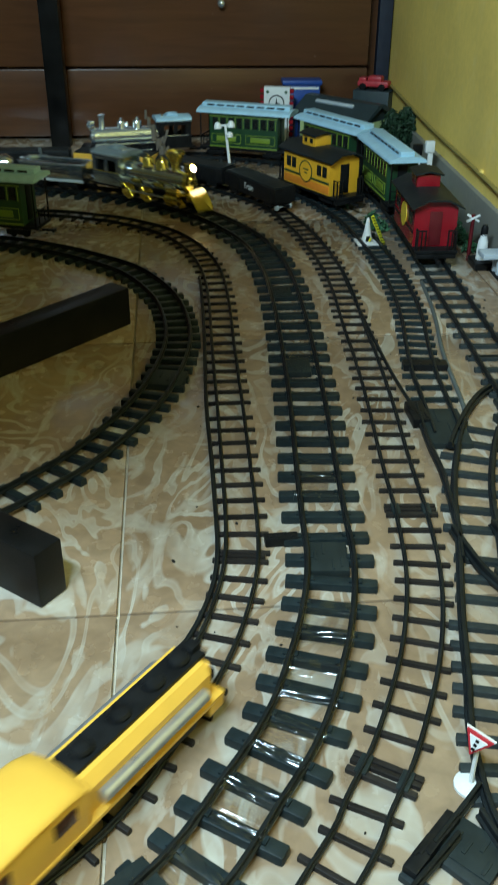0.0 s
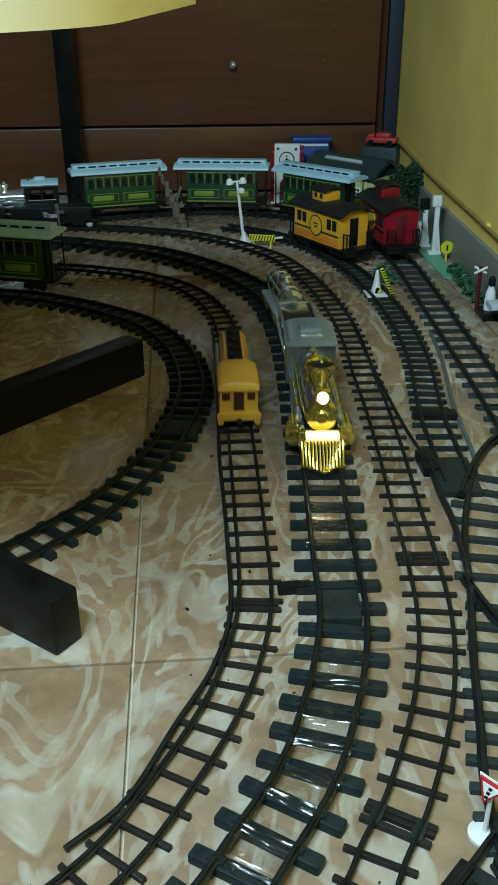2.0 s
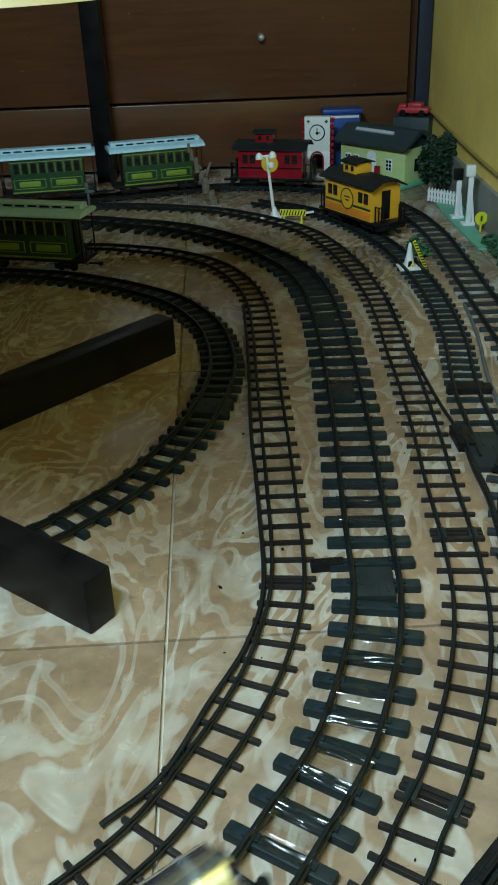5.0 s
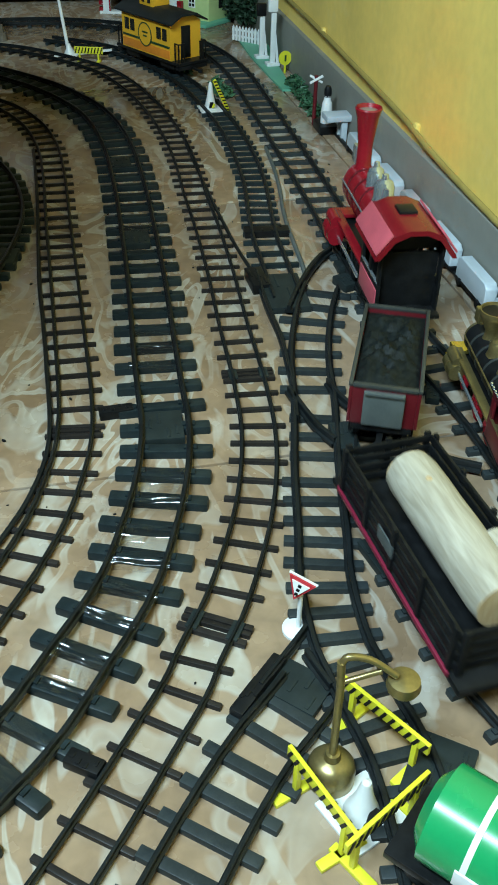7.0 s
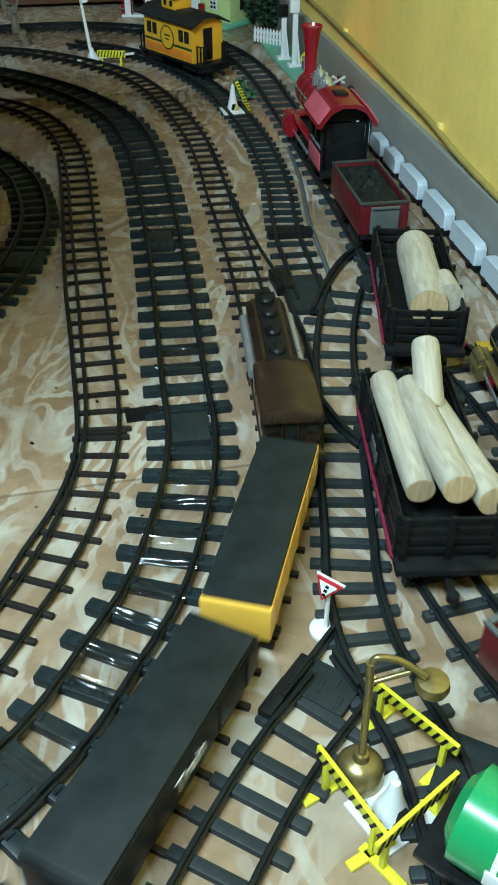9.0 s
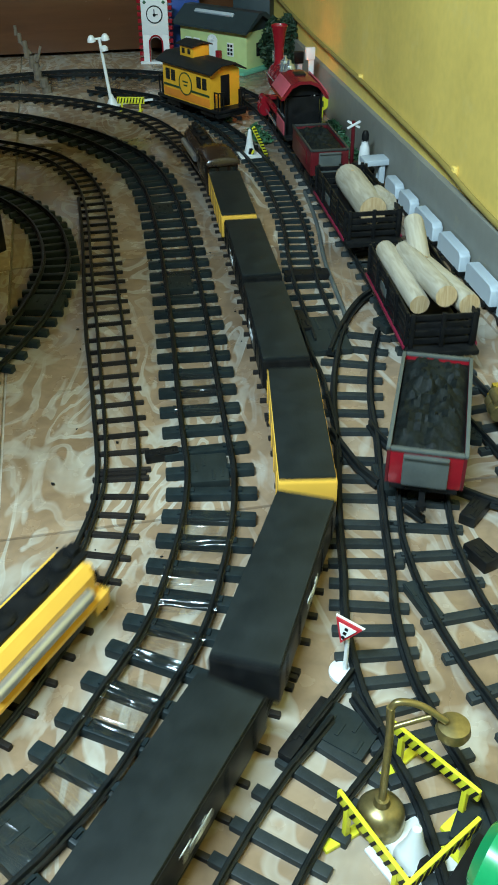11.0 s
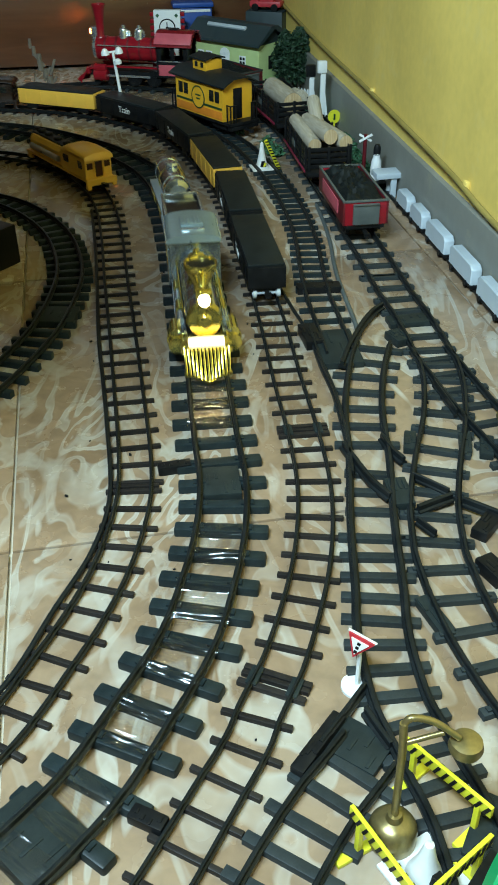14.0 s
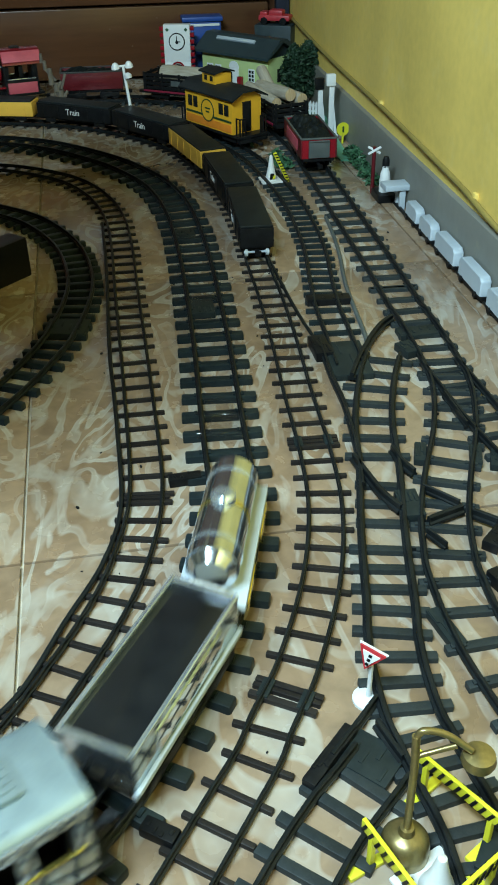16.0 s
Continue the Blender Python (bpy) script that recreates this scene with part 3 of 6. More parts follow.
def tracks():
    track(M_PLAN, True, 0.045, 0.087, 0.0352, 0.556, 0.0130, 0.0085, 0.0085, TRACK_BLACK, "wide black plastic toy track with thick rounded sleepers", ((0.93, 1.75, 0.946, 0.0390, 0.087),), bev=0.0021)
    a, b, c = along(L_PLAN, 0.0575, 0.779), along(L_PLAN, 0.052, 0.8575), along(L_PLAN, 0.022, 1.1115)
    track(L_PLAN, True, 0.0325, 0.055, 0.0285, 0.02, 0.0047, 0.0044, 0.0062, BROWN_BLACK, "narrow dark plastic toy track with thin sleepers on the tiles",
          ((0.30, a + 0.003, a, 0.0277, 0.055), (a + 0.003, a + 0.012, a + 0.0075, 0.03, 0.048), (a + 0.012, c - 0.02, b, 0.0307, 0.055), (c - 0.02, c + 0.55, c, 0.0313, 0.055)), rail_w=0.0021)
    a, b = along(C_PLAN, 0.1765, 0.5335), along(C_PLAN, 0.2320, 0.8765)
    track(C_PLAN, True, 0.0325, 0.055, 0.0285, 0.666, 0.0047, 0.0044, 0.0062, BROWN_BLACK, "narrow dark plastic toy track with thin sleepers",
          ((0.30, a - 0.012, a - 0.0375, 0.0285, 0.055), (a - 0.012, a + 0.012, a + 1, 0.5, 0.055), (a + 0.012, b - 0.012, a + 0.0075 + 0.0279, 0.0279, 0.055), (b - 0.012, b + 0.012, b + 1, 0.5, 0.055), (b + 0.012, b + 0.55, b + 0.0375, 0.0309, 0.055)), rail_w=0.0021)
    a, b = along(E_PLAN, 0.3375, 0.616), along(E_PLAN, 0.378, 1.384)
    track(E_PLAN, True, 0.045, 0.070, 0.0362, 0.01, 0.0085, 0.0058, 0.0080, GREY_TRACK, "wide black plastic toy track beside the yellow wall",
          ((a - 0.35, b - 0.12, a, 0.0367, 0.0665), (b - 0.12, b + 0.75, b, 0.0389, 0.072)))
    track(K_PLAN, False, 0.036, 0.066, 0.027, 0.0, 0.0095, 0.008, 0.007, TRACK_BLACK, "black plastic toy track curved round the table beams", ((0.0, 0.60, 0.497, 0.0315, 0.062),))
    a, b = along(D_PLAN, 0.299, 0.9135, False), along(D_PLAN, 0.2735, 0.645, False)
    track(D_PLAN, False, 0.0405, 0.065, 0.0258, b, 0.0085, 0.0058, 0.0080, GREY_TRACK, "black plastic toy track of the crossover between two turnouts",
          ((0.0, a - 0.05, a, 0.0353, 0.076), (a - 0.05, b - 0.17, a, 0.0353, 0.068), (b - 0.17, b - 0.065, b, 0.0300, 0.050)), rail_w=0.0038)
    track(G_PLAN, False, 0.042, 0.070, 0.0262, 0.02, 0.0085, 0.0058, 0.0080, GREY_TRACK, "black plastic toy track branching off near the barriers")
    track(B_PLAN, False, 0.0325, 0.055, 0.0262, 0.01, 0.0065, 0.006, 0.0065, TRACK_BLACK, "narrow black toy siding with the yellow caboose on it", ((0.0, 0.08, 1.0, 2.0, 0.055), (0.08, 0.19, 0.097, 0.0345, 0.062)))
    track(F_PLAN, False, 0.045, 0.070, 0.0362, 0.02, 0.0085, 0.0058, 0.0080, GREY_TRACK, "wide black toy siding with a parked brass locomotive")


def plate(c, s, rz, label, mat=None, z=0.0085, bev=0.0015, group="turnout plates"):
    b = bx(bmesh.new(), (0, 0, z / 2), (*s, z), bev)
    rnd = random.Random(int(c[0] * 1e4))
    for k in range(4):
        bx(b, ((k - 1.5) * s[0] * 0.22, rnd.uniform(-0.3, 0.3) * s[1], z), (0.003, s[1] * 0.35, 0.0016), 0.0004)
    o = tagged(part("turnout_plate", b, mat or DARK_GREEN_GREY), label, "track part", group)
    o.matrix_basis = pose(*c, 0, 0, 0, rz)
    return o


def track_bits():
    plate((0.292, 1.055), (0.050, 0.088), 4, "dark grey plastic plate of the turnout")
    plate((-0.067, 1.165), (0.056, 0.046), -5, "dark plastic plate across the curved track", None, 0.0098)
    plate((0.262, 1.085), (0.022, 0.05), 8, "black plastic turnout motor box beside the rails", BLACK, 0.013)
    plate((0.289, 1.232), (0.062, 0.020), 3, "black plastic joint plate between two toy tracks", BLACK, 0.010)
    plate((0.142, 0.785), (0.038, 0.046), 3, "dark plastic cover plate between the rails", None, 0.0095)
    plate((0.096, 0.815), (0.034, 0.012), 10, "black plastic connector between two toy tracks", BLACK, 0.010)
    plate((0.112, 1.215), (0.034, 0.046), 5, "dark plastic cover plate between the rails", None, 0.0095)
    plate((0.083, 1.50), (0.034, 0.042), 8, "dark plastic cover plate between the rails", None, 0.0095)
    plate((0.014, 0.415), (0.062, 0.050), -45, "square dark plastic battery plate on the track", None, 0.0105)
    plate((0.086, 0.424), (0.026, 0.012), -28, "small black plastic rail clip", BLACK, 0.009)
    plate((0.232, 0.473), (0.040, 0.034), -38, "dark plastic turnout plate with a lever", None, 0.007)
    plate((0.203, 0.474), (0.011, 0.058), -38, "black plastic turnout lever box", BLACK, 0.012)
    plate((0.313, 0.757), (0.022, 0.042), 4, "dark plastic frog plate of the crossing", None, 0.0105)
    plate((0.372, 1.076), (0.022, 0.030), 24, "dark plastic frog plate of the turnout", None, 0.0105)
    plate((0.393, 1.125), (0.052, 0.026), 8, "dark plastic plate under the turnout rails", None, 0.0075)
    plate((0.3415, 0.846), (0.013, 0.034), -12, "dark plastic joint block at the sleeper ends", None, 0.008)
    plate((0.398, 0.838), (0.013, 0.034), -12, "dark plastic joint block at the sleeper ends", None, 0.008)
    plate((0.312, 0.595), (0.014, 0.044), 18, "dark plastic joint block at the sleeper ends", None, 0.008)
    plate((0.384, 0.704), (0.016, 0.034), -40, "black plastic turnout motor box beside the rails", BLACK, 0.011)
    plate((0.374, 0.644), (0.018, 0.030), 25, "black plastic turnout lever box beside the rails", BLACK, 0.013)
    plate((0.419, 0.832), (0.014, 0.036), -15, "dark plastic joint block at the sleeper ends", None, 0.008)
    plate((0.312, 0.40), (0.04, 0.05), -30, "dark grey plastic turnout plate", None, 0.009)
    # double sleepers with side bars where two lengths of narrow track join
    for x, y, rz in ((0.1765, 0.5335, -25), (0.2320, 0.8765, 4)):
        j = thing("rail_joiner", "dark plastic joiner under two lengths of narrow track", "track part", "rail joiners", at=pose(x, y, 0, 0, 0, rz))
        for dy in (-0.0075, 0.0075):
            part("bar", bx(bmesh.new(), (0, dy, 0.0026), (0.055, 0.0055, 0.0052), 0.001), BROWN_BLACK, j)
        for dx in (-0.0162, 0.0162):
            part("clip", bx(bmesh.new(), (dx, 0, 0.0035), (0.0095, 0.019, 0.0062), 0.0012), DARK_GREEN_GREY, j)
    # curved guide rails of the turnouts
    def guide(pts, w, label):
        o = new("guide_rail", rail_mesh(spline(pts)[0], 0.0, 0.0045, 0.0096, w, RAIL_BLACK, False))
        return tagged(o, label, "track part", "guide rails")
    guide([(0.366, 1.161), (0.350, 1.142), (0.332, 1.110), (0.317, 1.076), (0.303, 1.040), (0.291, 1.005)], 0.0048, "thick curved black plastic point blade")
    guide([(0.262, 1.103), (0.267, 1.014), (0.274, 0.948), (0.2755, 0.888), (0.275, 0.834), (0.272, 0.786)], 0.0030, "long curved black plastic rail of the turnout")
    guide([(0.270, 0.838), (0.279, 0.806), (0.290, 0.772), (0.303, 0.748)], 0.0044, "thick curved black plastic guide rail of the crossing")
    guide([(0.312, 0.850), (0.318, 0.826), (0.327, 0.806)], 0.0040, "short black plastic guide rail beside the crossing")
    guide([(0.330, 0.781), (0.345, 0.767), (0.360, 0.752)], 0.0028, "straight black plastic check rail of the crossing")
    guide([(0.325, 0.728), (0.343, 0.737), (0.361, 0.745)], 0.0042, "thick black plastic check rail of the crossing")
    guide([(0.370, 0.738), (0.383, 0.728), (0.404, 0.712), (0.43, 0.70)], 0.0042, "thick black plastic guide rail leaving the crossing")
    guide([(0.321, 0.712), (0.328, 0.701), (0.334, 0.691)], 0.0024, "short black plastic point blade")
    guide([(0.391, 0.958), (0.396, 0.925), (0.401, 0.891)], 0.0022, "thin black plastic point blade")
    guide([(0.240, 0.500), (0.246, 0.484), (0.253, 0.468)], 0.0036, "black plastic turnout lever")
    guide([(0.243, 0.522), (0.226, 0.500), (0.204, 0.472)], 0.0030, "black plastic rail end beside the warning sign")
    # loose wires that lie along the narrow tracks
    for pts in ([(-0.063, 0.497), (-0.027, 0.542), (0.0, 0.62), (0.025, 0.694), (0.034, 0.776), (0.020, 0.907), (0.008, 1.0), (-0.006, 1.106), (-0.033, 1.367), (-0.058, 1.567)],
                [(0.190, 1.60), (0.212, 1.413), (0.240, 1.21), (0.260, 1.105)]):
        tagged(tube("wire", [(x, y, 0.005) for x, y in pts], 0.0024, RAIL_BLACK), "black wire lying along the edge of the toy track", "wire", "track wires")
    strip = [(0.324, 1.57), (0.327, 1.476), (0.326, 1.392), (0.3225, 1.326), (0.321, 1.265), (0.323, 1.19), (0.325, 1.122), (0.323, 1.083)]
    tagged(tube("wire", [(x, y, 0.003) for x, y in strip], 0.003, RUST_GREY), "grey flat wire lying beside the siding", "wire", "track wires")
    # strips of clear tape over the sleepers
    p, g = spline(M_PLAN, True)
    rnd = random.Random(3)
    for s, l in ((0.50, 0.045), (0.575, 0.05), (0.64, 0.04), (0.70, 0.055), (0.775, 0.06), (0.99, 0.05), (1.03, 0.04), (0.44, 0.05), (1.33, 0.03)):
        b = bmesh.new()
        bmesh.ops.create_grid(b, x_segments=14, y_segments=10, size=0.5, matrix=Matrix.Diagonal((0.052, l, 1, 1)))
        for v in b.verts:
            v.co.z = 0.0022 * noise.noise(Vector((v.co.x * 55 + s * 40, v.co.y * 55, 0)))
        x, y = spot(p, g, s)
        o = tagged(part("clear_tape", b, FILM), "wrinkled strip of clear tape over the sleepers", "tape", "tape strips")
        o.matrix_basis = pose(x, y, 0.0112, 0, 0, heading(p, g, s) + rnd.uniform(-12, 12))


def crumbs():
    rnd = random.Random(11)
    b = bmesh.new()
    for _ in range(36):
        x, y = rnd.uniform(-0.05, 0.42), rnd.uniform(0.42, 1.5)
        k = rnd.uniform(0.0009, 0.0022)
        bmesh.ops.create_icosphere(b, subdivisions=1, radius=k, matrix=pose(x, y, k * 0.6, 0, 0, rnd.uniform(0, 180)) @ Matrix.Diagonal((1.3, 0.8, 0.7, 1)))
    tagged(part("crumbs", b, BLACK), "scattered dark crumbs of plastic on the tiles", "dirt", kind="stuff")


# ---- rolling stock: each faces +y, stands on rails whose top is at its zero height ----
def wheels(t, spots, gauge, r, mat, wide=0.005):
    b = bmesh.new()
    cy(b, (0, 0, 0), "x", r, wide, n=18)
    cy(b, (0, 0, 0), "x", r * 0.45, wide * 1.5, n=12)
    me = mesh_of(b, mat)
    ax = mesh_of(cy(bmesh.new(), (0, 0, 0), "x", r * 0.22, gauge, n=8), BLACK)
    for y in spots:
        for sx in (-1, 1):
            shared("wheel", me, t, pose(sx * gauge / 2, y, r))
        shared("axle", ax, t, pose(0, y, r))


def coupler(t, y, z=0.010):
    b = bx(bmesh.new(), (0, y, z), (0.006, 0.024, 0.004), 0.001)
    cy(b, (0, y + math.copysign(0.012, y), z), "z", 0.005, 0.006, n=10)
    part("coupler", b, BLACK, t)


def switcher(body, label):
    """Small end-cab diesel: long hood in front, cab behind."""
    t = thing("diesel_locomotive", label, "toy locomotive")
    wheels(t, (-0.078, -0.055, 0.055, 0.078), 0.0325, 0.0075, BLACK)
    b = bx(bmesh.new(), (0, 0, 0.013), (0.046, 0.225, 0.007), 0.0015)
    for y in (-0.066, 0.066):
        for sx in (-1, 1):
            bx(b, (sx * 0.021, y, 0.008), (0.004, 0.046, 0.010), 0.001)
    part("frame", b, BLACK, t, "black bogie frame")
    b = ext(bmesh.new(), [(-0.021, 0.016), (0.021, 0.016), (0.021, 0.040), (0.015, 0.048), (-0.015, 0.048), (-0.021, 0.040)], -0.02, 0.108)
    bx(b, (0, 0.108, 0.030), (0.034, 0.014, 0.028), 0.004)
    bx(b, (0, 0.0, 0.0165), (0.054, 0.235, 0.004), 0.001)
    part("hood", b, body, t)
    b = bx(bmesh.new(), (0, 0.050, 0.0492), (0.022, 0.132, 0.004), 0.001)
    part("top_strip", b, BLACK, t, "black strip along the hood")
    for y in (0.0, 0.035, 0.070, 0.097):
        part("fan", lathe(bmesh.new(), (0, y, 0.0505), [(0.0082, 0), (0.0082, 0.003), (0.0066, 0.0052), (0.003, 0.006), (0.0, 0.0062)], 14), BLACK, t)
    part("exhaust", bx(bmesh.new(), (0, 0.112, 0.052), (0.010, 0.012, 0.009), 0.002), BLACK, t)
    for sx in (-1, 1):
        part("side_tank", cy(bmesh.new(), (sx * 0.0245, 0.045, 0.030), "y", 0.0052, 0.105), SILVER, t, "grey cylindrical side tank")
        part("step", bx(bmesh.new(), (sx * 0.024, 0.108, 0.010), (0.006, 0.016, 0.010), 0.001), body, t)
    # cab with upright walls and a roof that is arched across and falls at both ends
    pane = PANE_RED if body is not BROWN else PANE_DARK
    y0, y1 = -0.108, -0.020
    b = bx(bmesh.new(), (0, (y0 + y1) / 2, 0.0325), (0.052, y1 - y0, 0.039), 0.0015)
    part("cab", b, body, t)
    b = bmesh.new()
    rows = [(y0 - 0.005, 0.0, 0.96), (y0 - 0.002, 0.0045, 1.0), (y0 + 0.010, 0.0065, 1.0), ((y0 + y1) / 2, 0.0075, 1.0), (y1 - 0.016, 0.0055, 0.98), (y1 - 0.004, 0.0015, 0.94), (y1 + 0.003, -0.006, 0.88)]
    rings = [[b.verts.new((0.0285 * k * math.cos(math.pi * n / 12), y, 0.0500 + up + 0.0075 * math.sin(math.pi * n / 12))) for n in range(13)] for y, up, k in rows]
    for lo, hi in zip(rings, rings[1:]):
        for n in range(12):
            b.faces.new((lo[n], hi[n], hi[n + 1], lo[n + 1]))
        b.faces.new((lo[12], hi[12], hi[0], lo[0]))
    b.faces.new(rings[0][::-1])
    b.faces.new(rings[-1])
    bmesh.ops.recalc_face_normals(b, faces=b.faces[:])
    part("cab_roof", b, body, t)
    part("end_sill", bx(bmesh.new(), (0, -0.114, 0.013), (0.060, 0.007, 0.010), 0.002), body, t)
    for sx in (-1, 1):
        part("foot", bx(bmesh.new(), (sx * 0.025, -0.113, 0.007), (0.008, 0.008, 0.010), 0.0015), body, t)
        part("window", bx(bmesh.new(), (sx * 0.0172, y0 - 0.0004, 0.0405), (0.0108, 0.0018, 0.0105), 0.0004), pane, t)
        part("handrail", cy(bmesh.new(), (sx * 0.0085, y0 - 0.0022, 0.034), "z", 0.0008, 0.026, n=8), body, t)
        part("window", bx(bmesh.new(), (sx * 0.0262, -0.040, 0.0405), (0.0016, 0.018, 0.0125), 0.0004), pane, t)
        part("window", bx(bmesh.new(), (sx * 0.0262, -0.090, 0.0405), (0.0016, 0.013, 0.0125), 0.0004), pane, t)
    d = part("end_door", bx(bmesh.new(), (0, y0 - 0.0005, 0.0335), (0.0135, 0.0022, 0.027), 0.0005), pane, t, "brown end door with a pale frame")
    b = bx(bmesh.new(), (0, y0 - 0.0019, 0.0385), (0.0125, 0.0012, 0.0012))
    for x in (-0.0036, 0.0, 0.0036):
        bx(b, (x, y0 - 0.0019, 0.0345), (0.0009, 0.0010, 0.026))
    part("door_frame", b, body, d)
    coupler(t, -0.118), coupler(t, 0.118)
    return t


def boxcar(side, label, lettered):
    t = thing("goods_wagon", label, "toy wagon", "wagons of the diesel train")
    wheels(t, (-0.062, 0.062) if lettered else (-0.086, 0.062), 0.0325, 0.0062, SILVER if lettered else OLD_WHITE, 0.0045)
    if not lettered:
        part("rear_axle", cy(bmesh.new(), (0, -0.086, 0.0062), "x", 0.0016, 0.032, n=10), OLD_WHITE, t, "white rear axle")
    part("frame", bx(bmesh.new(), (0, 0, 0.0125), (0.040, 0.176, 0.005), 0.001), BLACK, t)
    for y in (-0.062, 0.062):
        for sx in (-1, 1):
            part("axle_box", bx(bmesh.new(), (sx * 0.0215, y, 0.009), (0.004, 0.026, 0.009), 0.001), BLACK, t)
    b = bx(bmesh.new(), (0, 0, 0.030), (0.052, 0.184, 0.031), 0.0015)
    part("body", b, side, t)
    rib = mesh_of(bx(bmesh.new(), (0, 0, 0), (0.0016, 0.002, 0.027), 0.0004), side)
    for sx in (-1, 1):
        for k in range(5):
            shared("rib", rib, t, pose(sx * 0.0262, -0.074 + k * 0.037, 0.029))
    part("roof", bx(bmesh.new(), (0, 0, 0.0472), (0.050, 0.178, 0.004), 0.0018), MATT_BLACK, t, "dull black flat cover")
    if side is not YELLOW:
        for sx in (-1, 1):
            words("Train", 0.017, WHITE, t, pose(sx * 0.0273, 0, 0.031, 90, 0, 90 * sx))
    coupler(t, -0.09), coupler(t, 0.09)
    return t


def steam(name, label, boiler, bands, cab, roof, stack_mat, trim, pilot_mat, wheel_mat, kind, r=0.021, glow=None):
    """Steam engine of about a third of a metre: cab behind, boiler, stack and slatted pilot in front."""
    t = thing(name, label, "toy locomotive")
    zc = 0.066 if kind == "funnel" else 0.052
    part("frame", bx(bmesh.new(), (0, 0.0, 0.021), (0.040, 0.27, 0.009), 0.0015), BLACK, t)
    b = cy(bmesh.new(), (0, 0.035, zc), "y", r, 0.155, n=28)
    part("boiler", b, boiler, t)
    for y in (-0.03, 0.0, 0.03, 0.06, 0.088):
        part("boiler_band", cy(bmesh.new(), (0, y, zc), "y", r * 1.035, 0.004, n=28), bands, t)
    b = cy(bmesh.new(), (0, 0.1165, zc), "y", r * 1.02, 0.008, r * 0.9, n=28)
    cy(b, (0, 0.1215, zc), "y", r * 0.5, 0.004, r * 0.35, n=20)
    part("smokebox_door", b, trim, t)
    if kind == "diamond":
        pr = [(0.0110, 0), (0.0090, 0.005), (0.0090, 0.013), (0.0185, 0.031), (0.0200, 0.036), (0.0195, 0.040), (0.0178, 0.040), (0.0164, 0.034), (0.0080, 0.020), (0.0, 0.019)]
    elif kind == "funnel":
        pr = [(0.012, 0), (0.0092, 0.006), (0.0094, 0.026), (0.0135, 0.052), (0.0168, 0.0605), (0.0155, 0.062), (0.0122, 0.056)]
    else:
        pr = [(0.010, 0), (0.0075, 0.004), (0.0075, 0.030), (0.0095, 0.032), (0.0095, 0.035), (0.006, 0.035)]
    part("chimney", lathe(bmesh.new(), (0, {"diamond": 0.080, "funnel": 0.104}.get(kind, 0.092), zc + r - 0.004), pr, 24), stack_mat, t)
    if kind == "diamond":
        # black disc just below the rim paints the shade of the bowl
        part("chimney_mouth", lathe(bmesh.new(), (0, 0.080, zc + r - 0.004), [(0.0170, 0.0368), (0.011, 0.0364), (0.0, 0.036)], 20), BLACK, t, "black disc painting the shade in the chimney's hollow")
    if kind == "funnel":
        part("chimney_cap", lathe(bmesh.new(), (0, 0.104, zc + r + 0.0505), [(0.0140, 0), (0.0140, 0.003), (0.011, 0.0045), (0.0, 0.005)], 20), SILVER, t, "grey chimney cap")
    for y, rr in ((0.044, 0.0105 if kind != "diamond" else 0.0135), (0.004, 0.012)):
        part("dome", lathe(bmesh.new(), (0, y, zc + r - 0.005), [(rr * 1.15, 0), (rr, 0.004), (rr, 0.014), (rr * 0.8, 0.019), (rr * 0.35, 0.0215), (rr * 0.3, 0.026), (0, 0.027)], 20), trim, t)
    part("bell", lathe(bmesh.new(), (0, 0.030, zc + r + 0.002), [(0.006, 0), (0.0045, 0.004), (0.003, 0.009), (0, 0.010)], 12), trim, t)
    b = bx(bmesh.new(), (0, 0.118, zc + r + 0.008), (0.019, 0.016, 0.018), 0.002)
    bx(b, (0, 0.116, zc + r - 0.002), (0.012, 0.016, 0.008), 0.001)
    part("headlamp", b, trim, t)
    part("lens", cy(bmesh.new(), (0, 0.127, zc + r + 0.008), "y", 0.0072, 0.004, 0.006, n=16), glow or CHROME, t, "round headlamp lens, lit" if glow else "round headlamp lens")
    for sx in (-1, 1):
        part("running_board", bx(bmesh.new(), (sx * 0.0265, 0.03, 0.036), (0.011, 0.17, 0.003), 0.0008), pilot_mat if kind == "funnel" else DULL_CHROME if glow else trim, t)
        if glow is LAMP_GLOW:
            for k in range(5):
                part("air_tank", cy(bmesh.new(), (sx * 0.0265, -0.036 + 0.030 * k, 0.0415), "y", 0.0042, 0.022, n=12), GOLD if k % 2 else CHROME, t)
        b = cy(bmesh.new(), (sx * 0.033, 0.098, 0.020), "y", 0.0105, 0.034, n=20)
        cy(b, (sx * 0.033, 0.098, 0.033), "y", 0.0075, 0.030, n=16)
        cy(b, (sx * 0.033, 0.098, 0.020), "y", 0.0118, 0.004, n=20)
        part("cylinder", b, pilot_mat if kind == "funnel" else trim, t)
        part("piston_rod", bx(bmesh.new(), (sx * 0.0305, 0.03, 0.019), (0.0025, 0.115, 0.004), 0.0006), CHROME, t)
        part("handrail", cy(bmesh.new(), (sx * (r + 0.003), 0.03, zc + 0.008), "y", 0.0011, 0.15, n=8), trim, t)
    wb = bmesh.new()
    R = 0.018
    cy(wb, (0, 0, 0), "x", R, 0.004, n=24)
    cy(wb, (0, 0, 0), "x", R * 1.06, 0.0015, n=24)
    cy(wb, (0, 0, 0), "x", R * 0.3, 0.008, n=12)
    for k in range(4):
        bx(wb, (0, 0, 0), (0.006, R * 1.8, 0.002), 0.0, pose(0, 0, 0, 45 * k))
    wm = mesh_of(wb, wheel_mat)
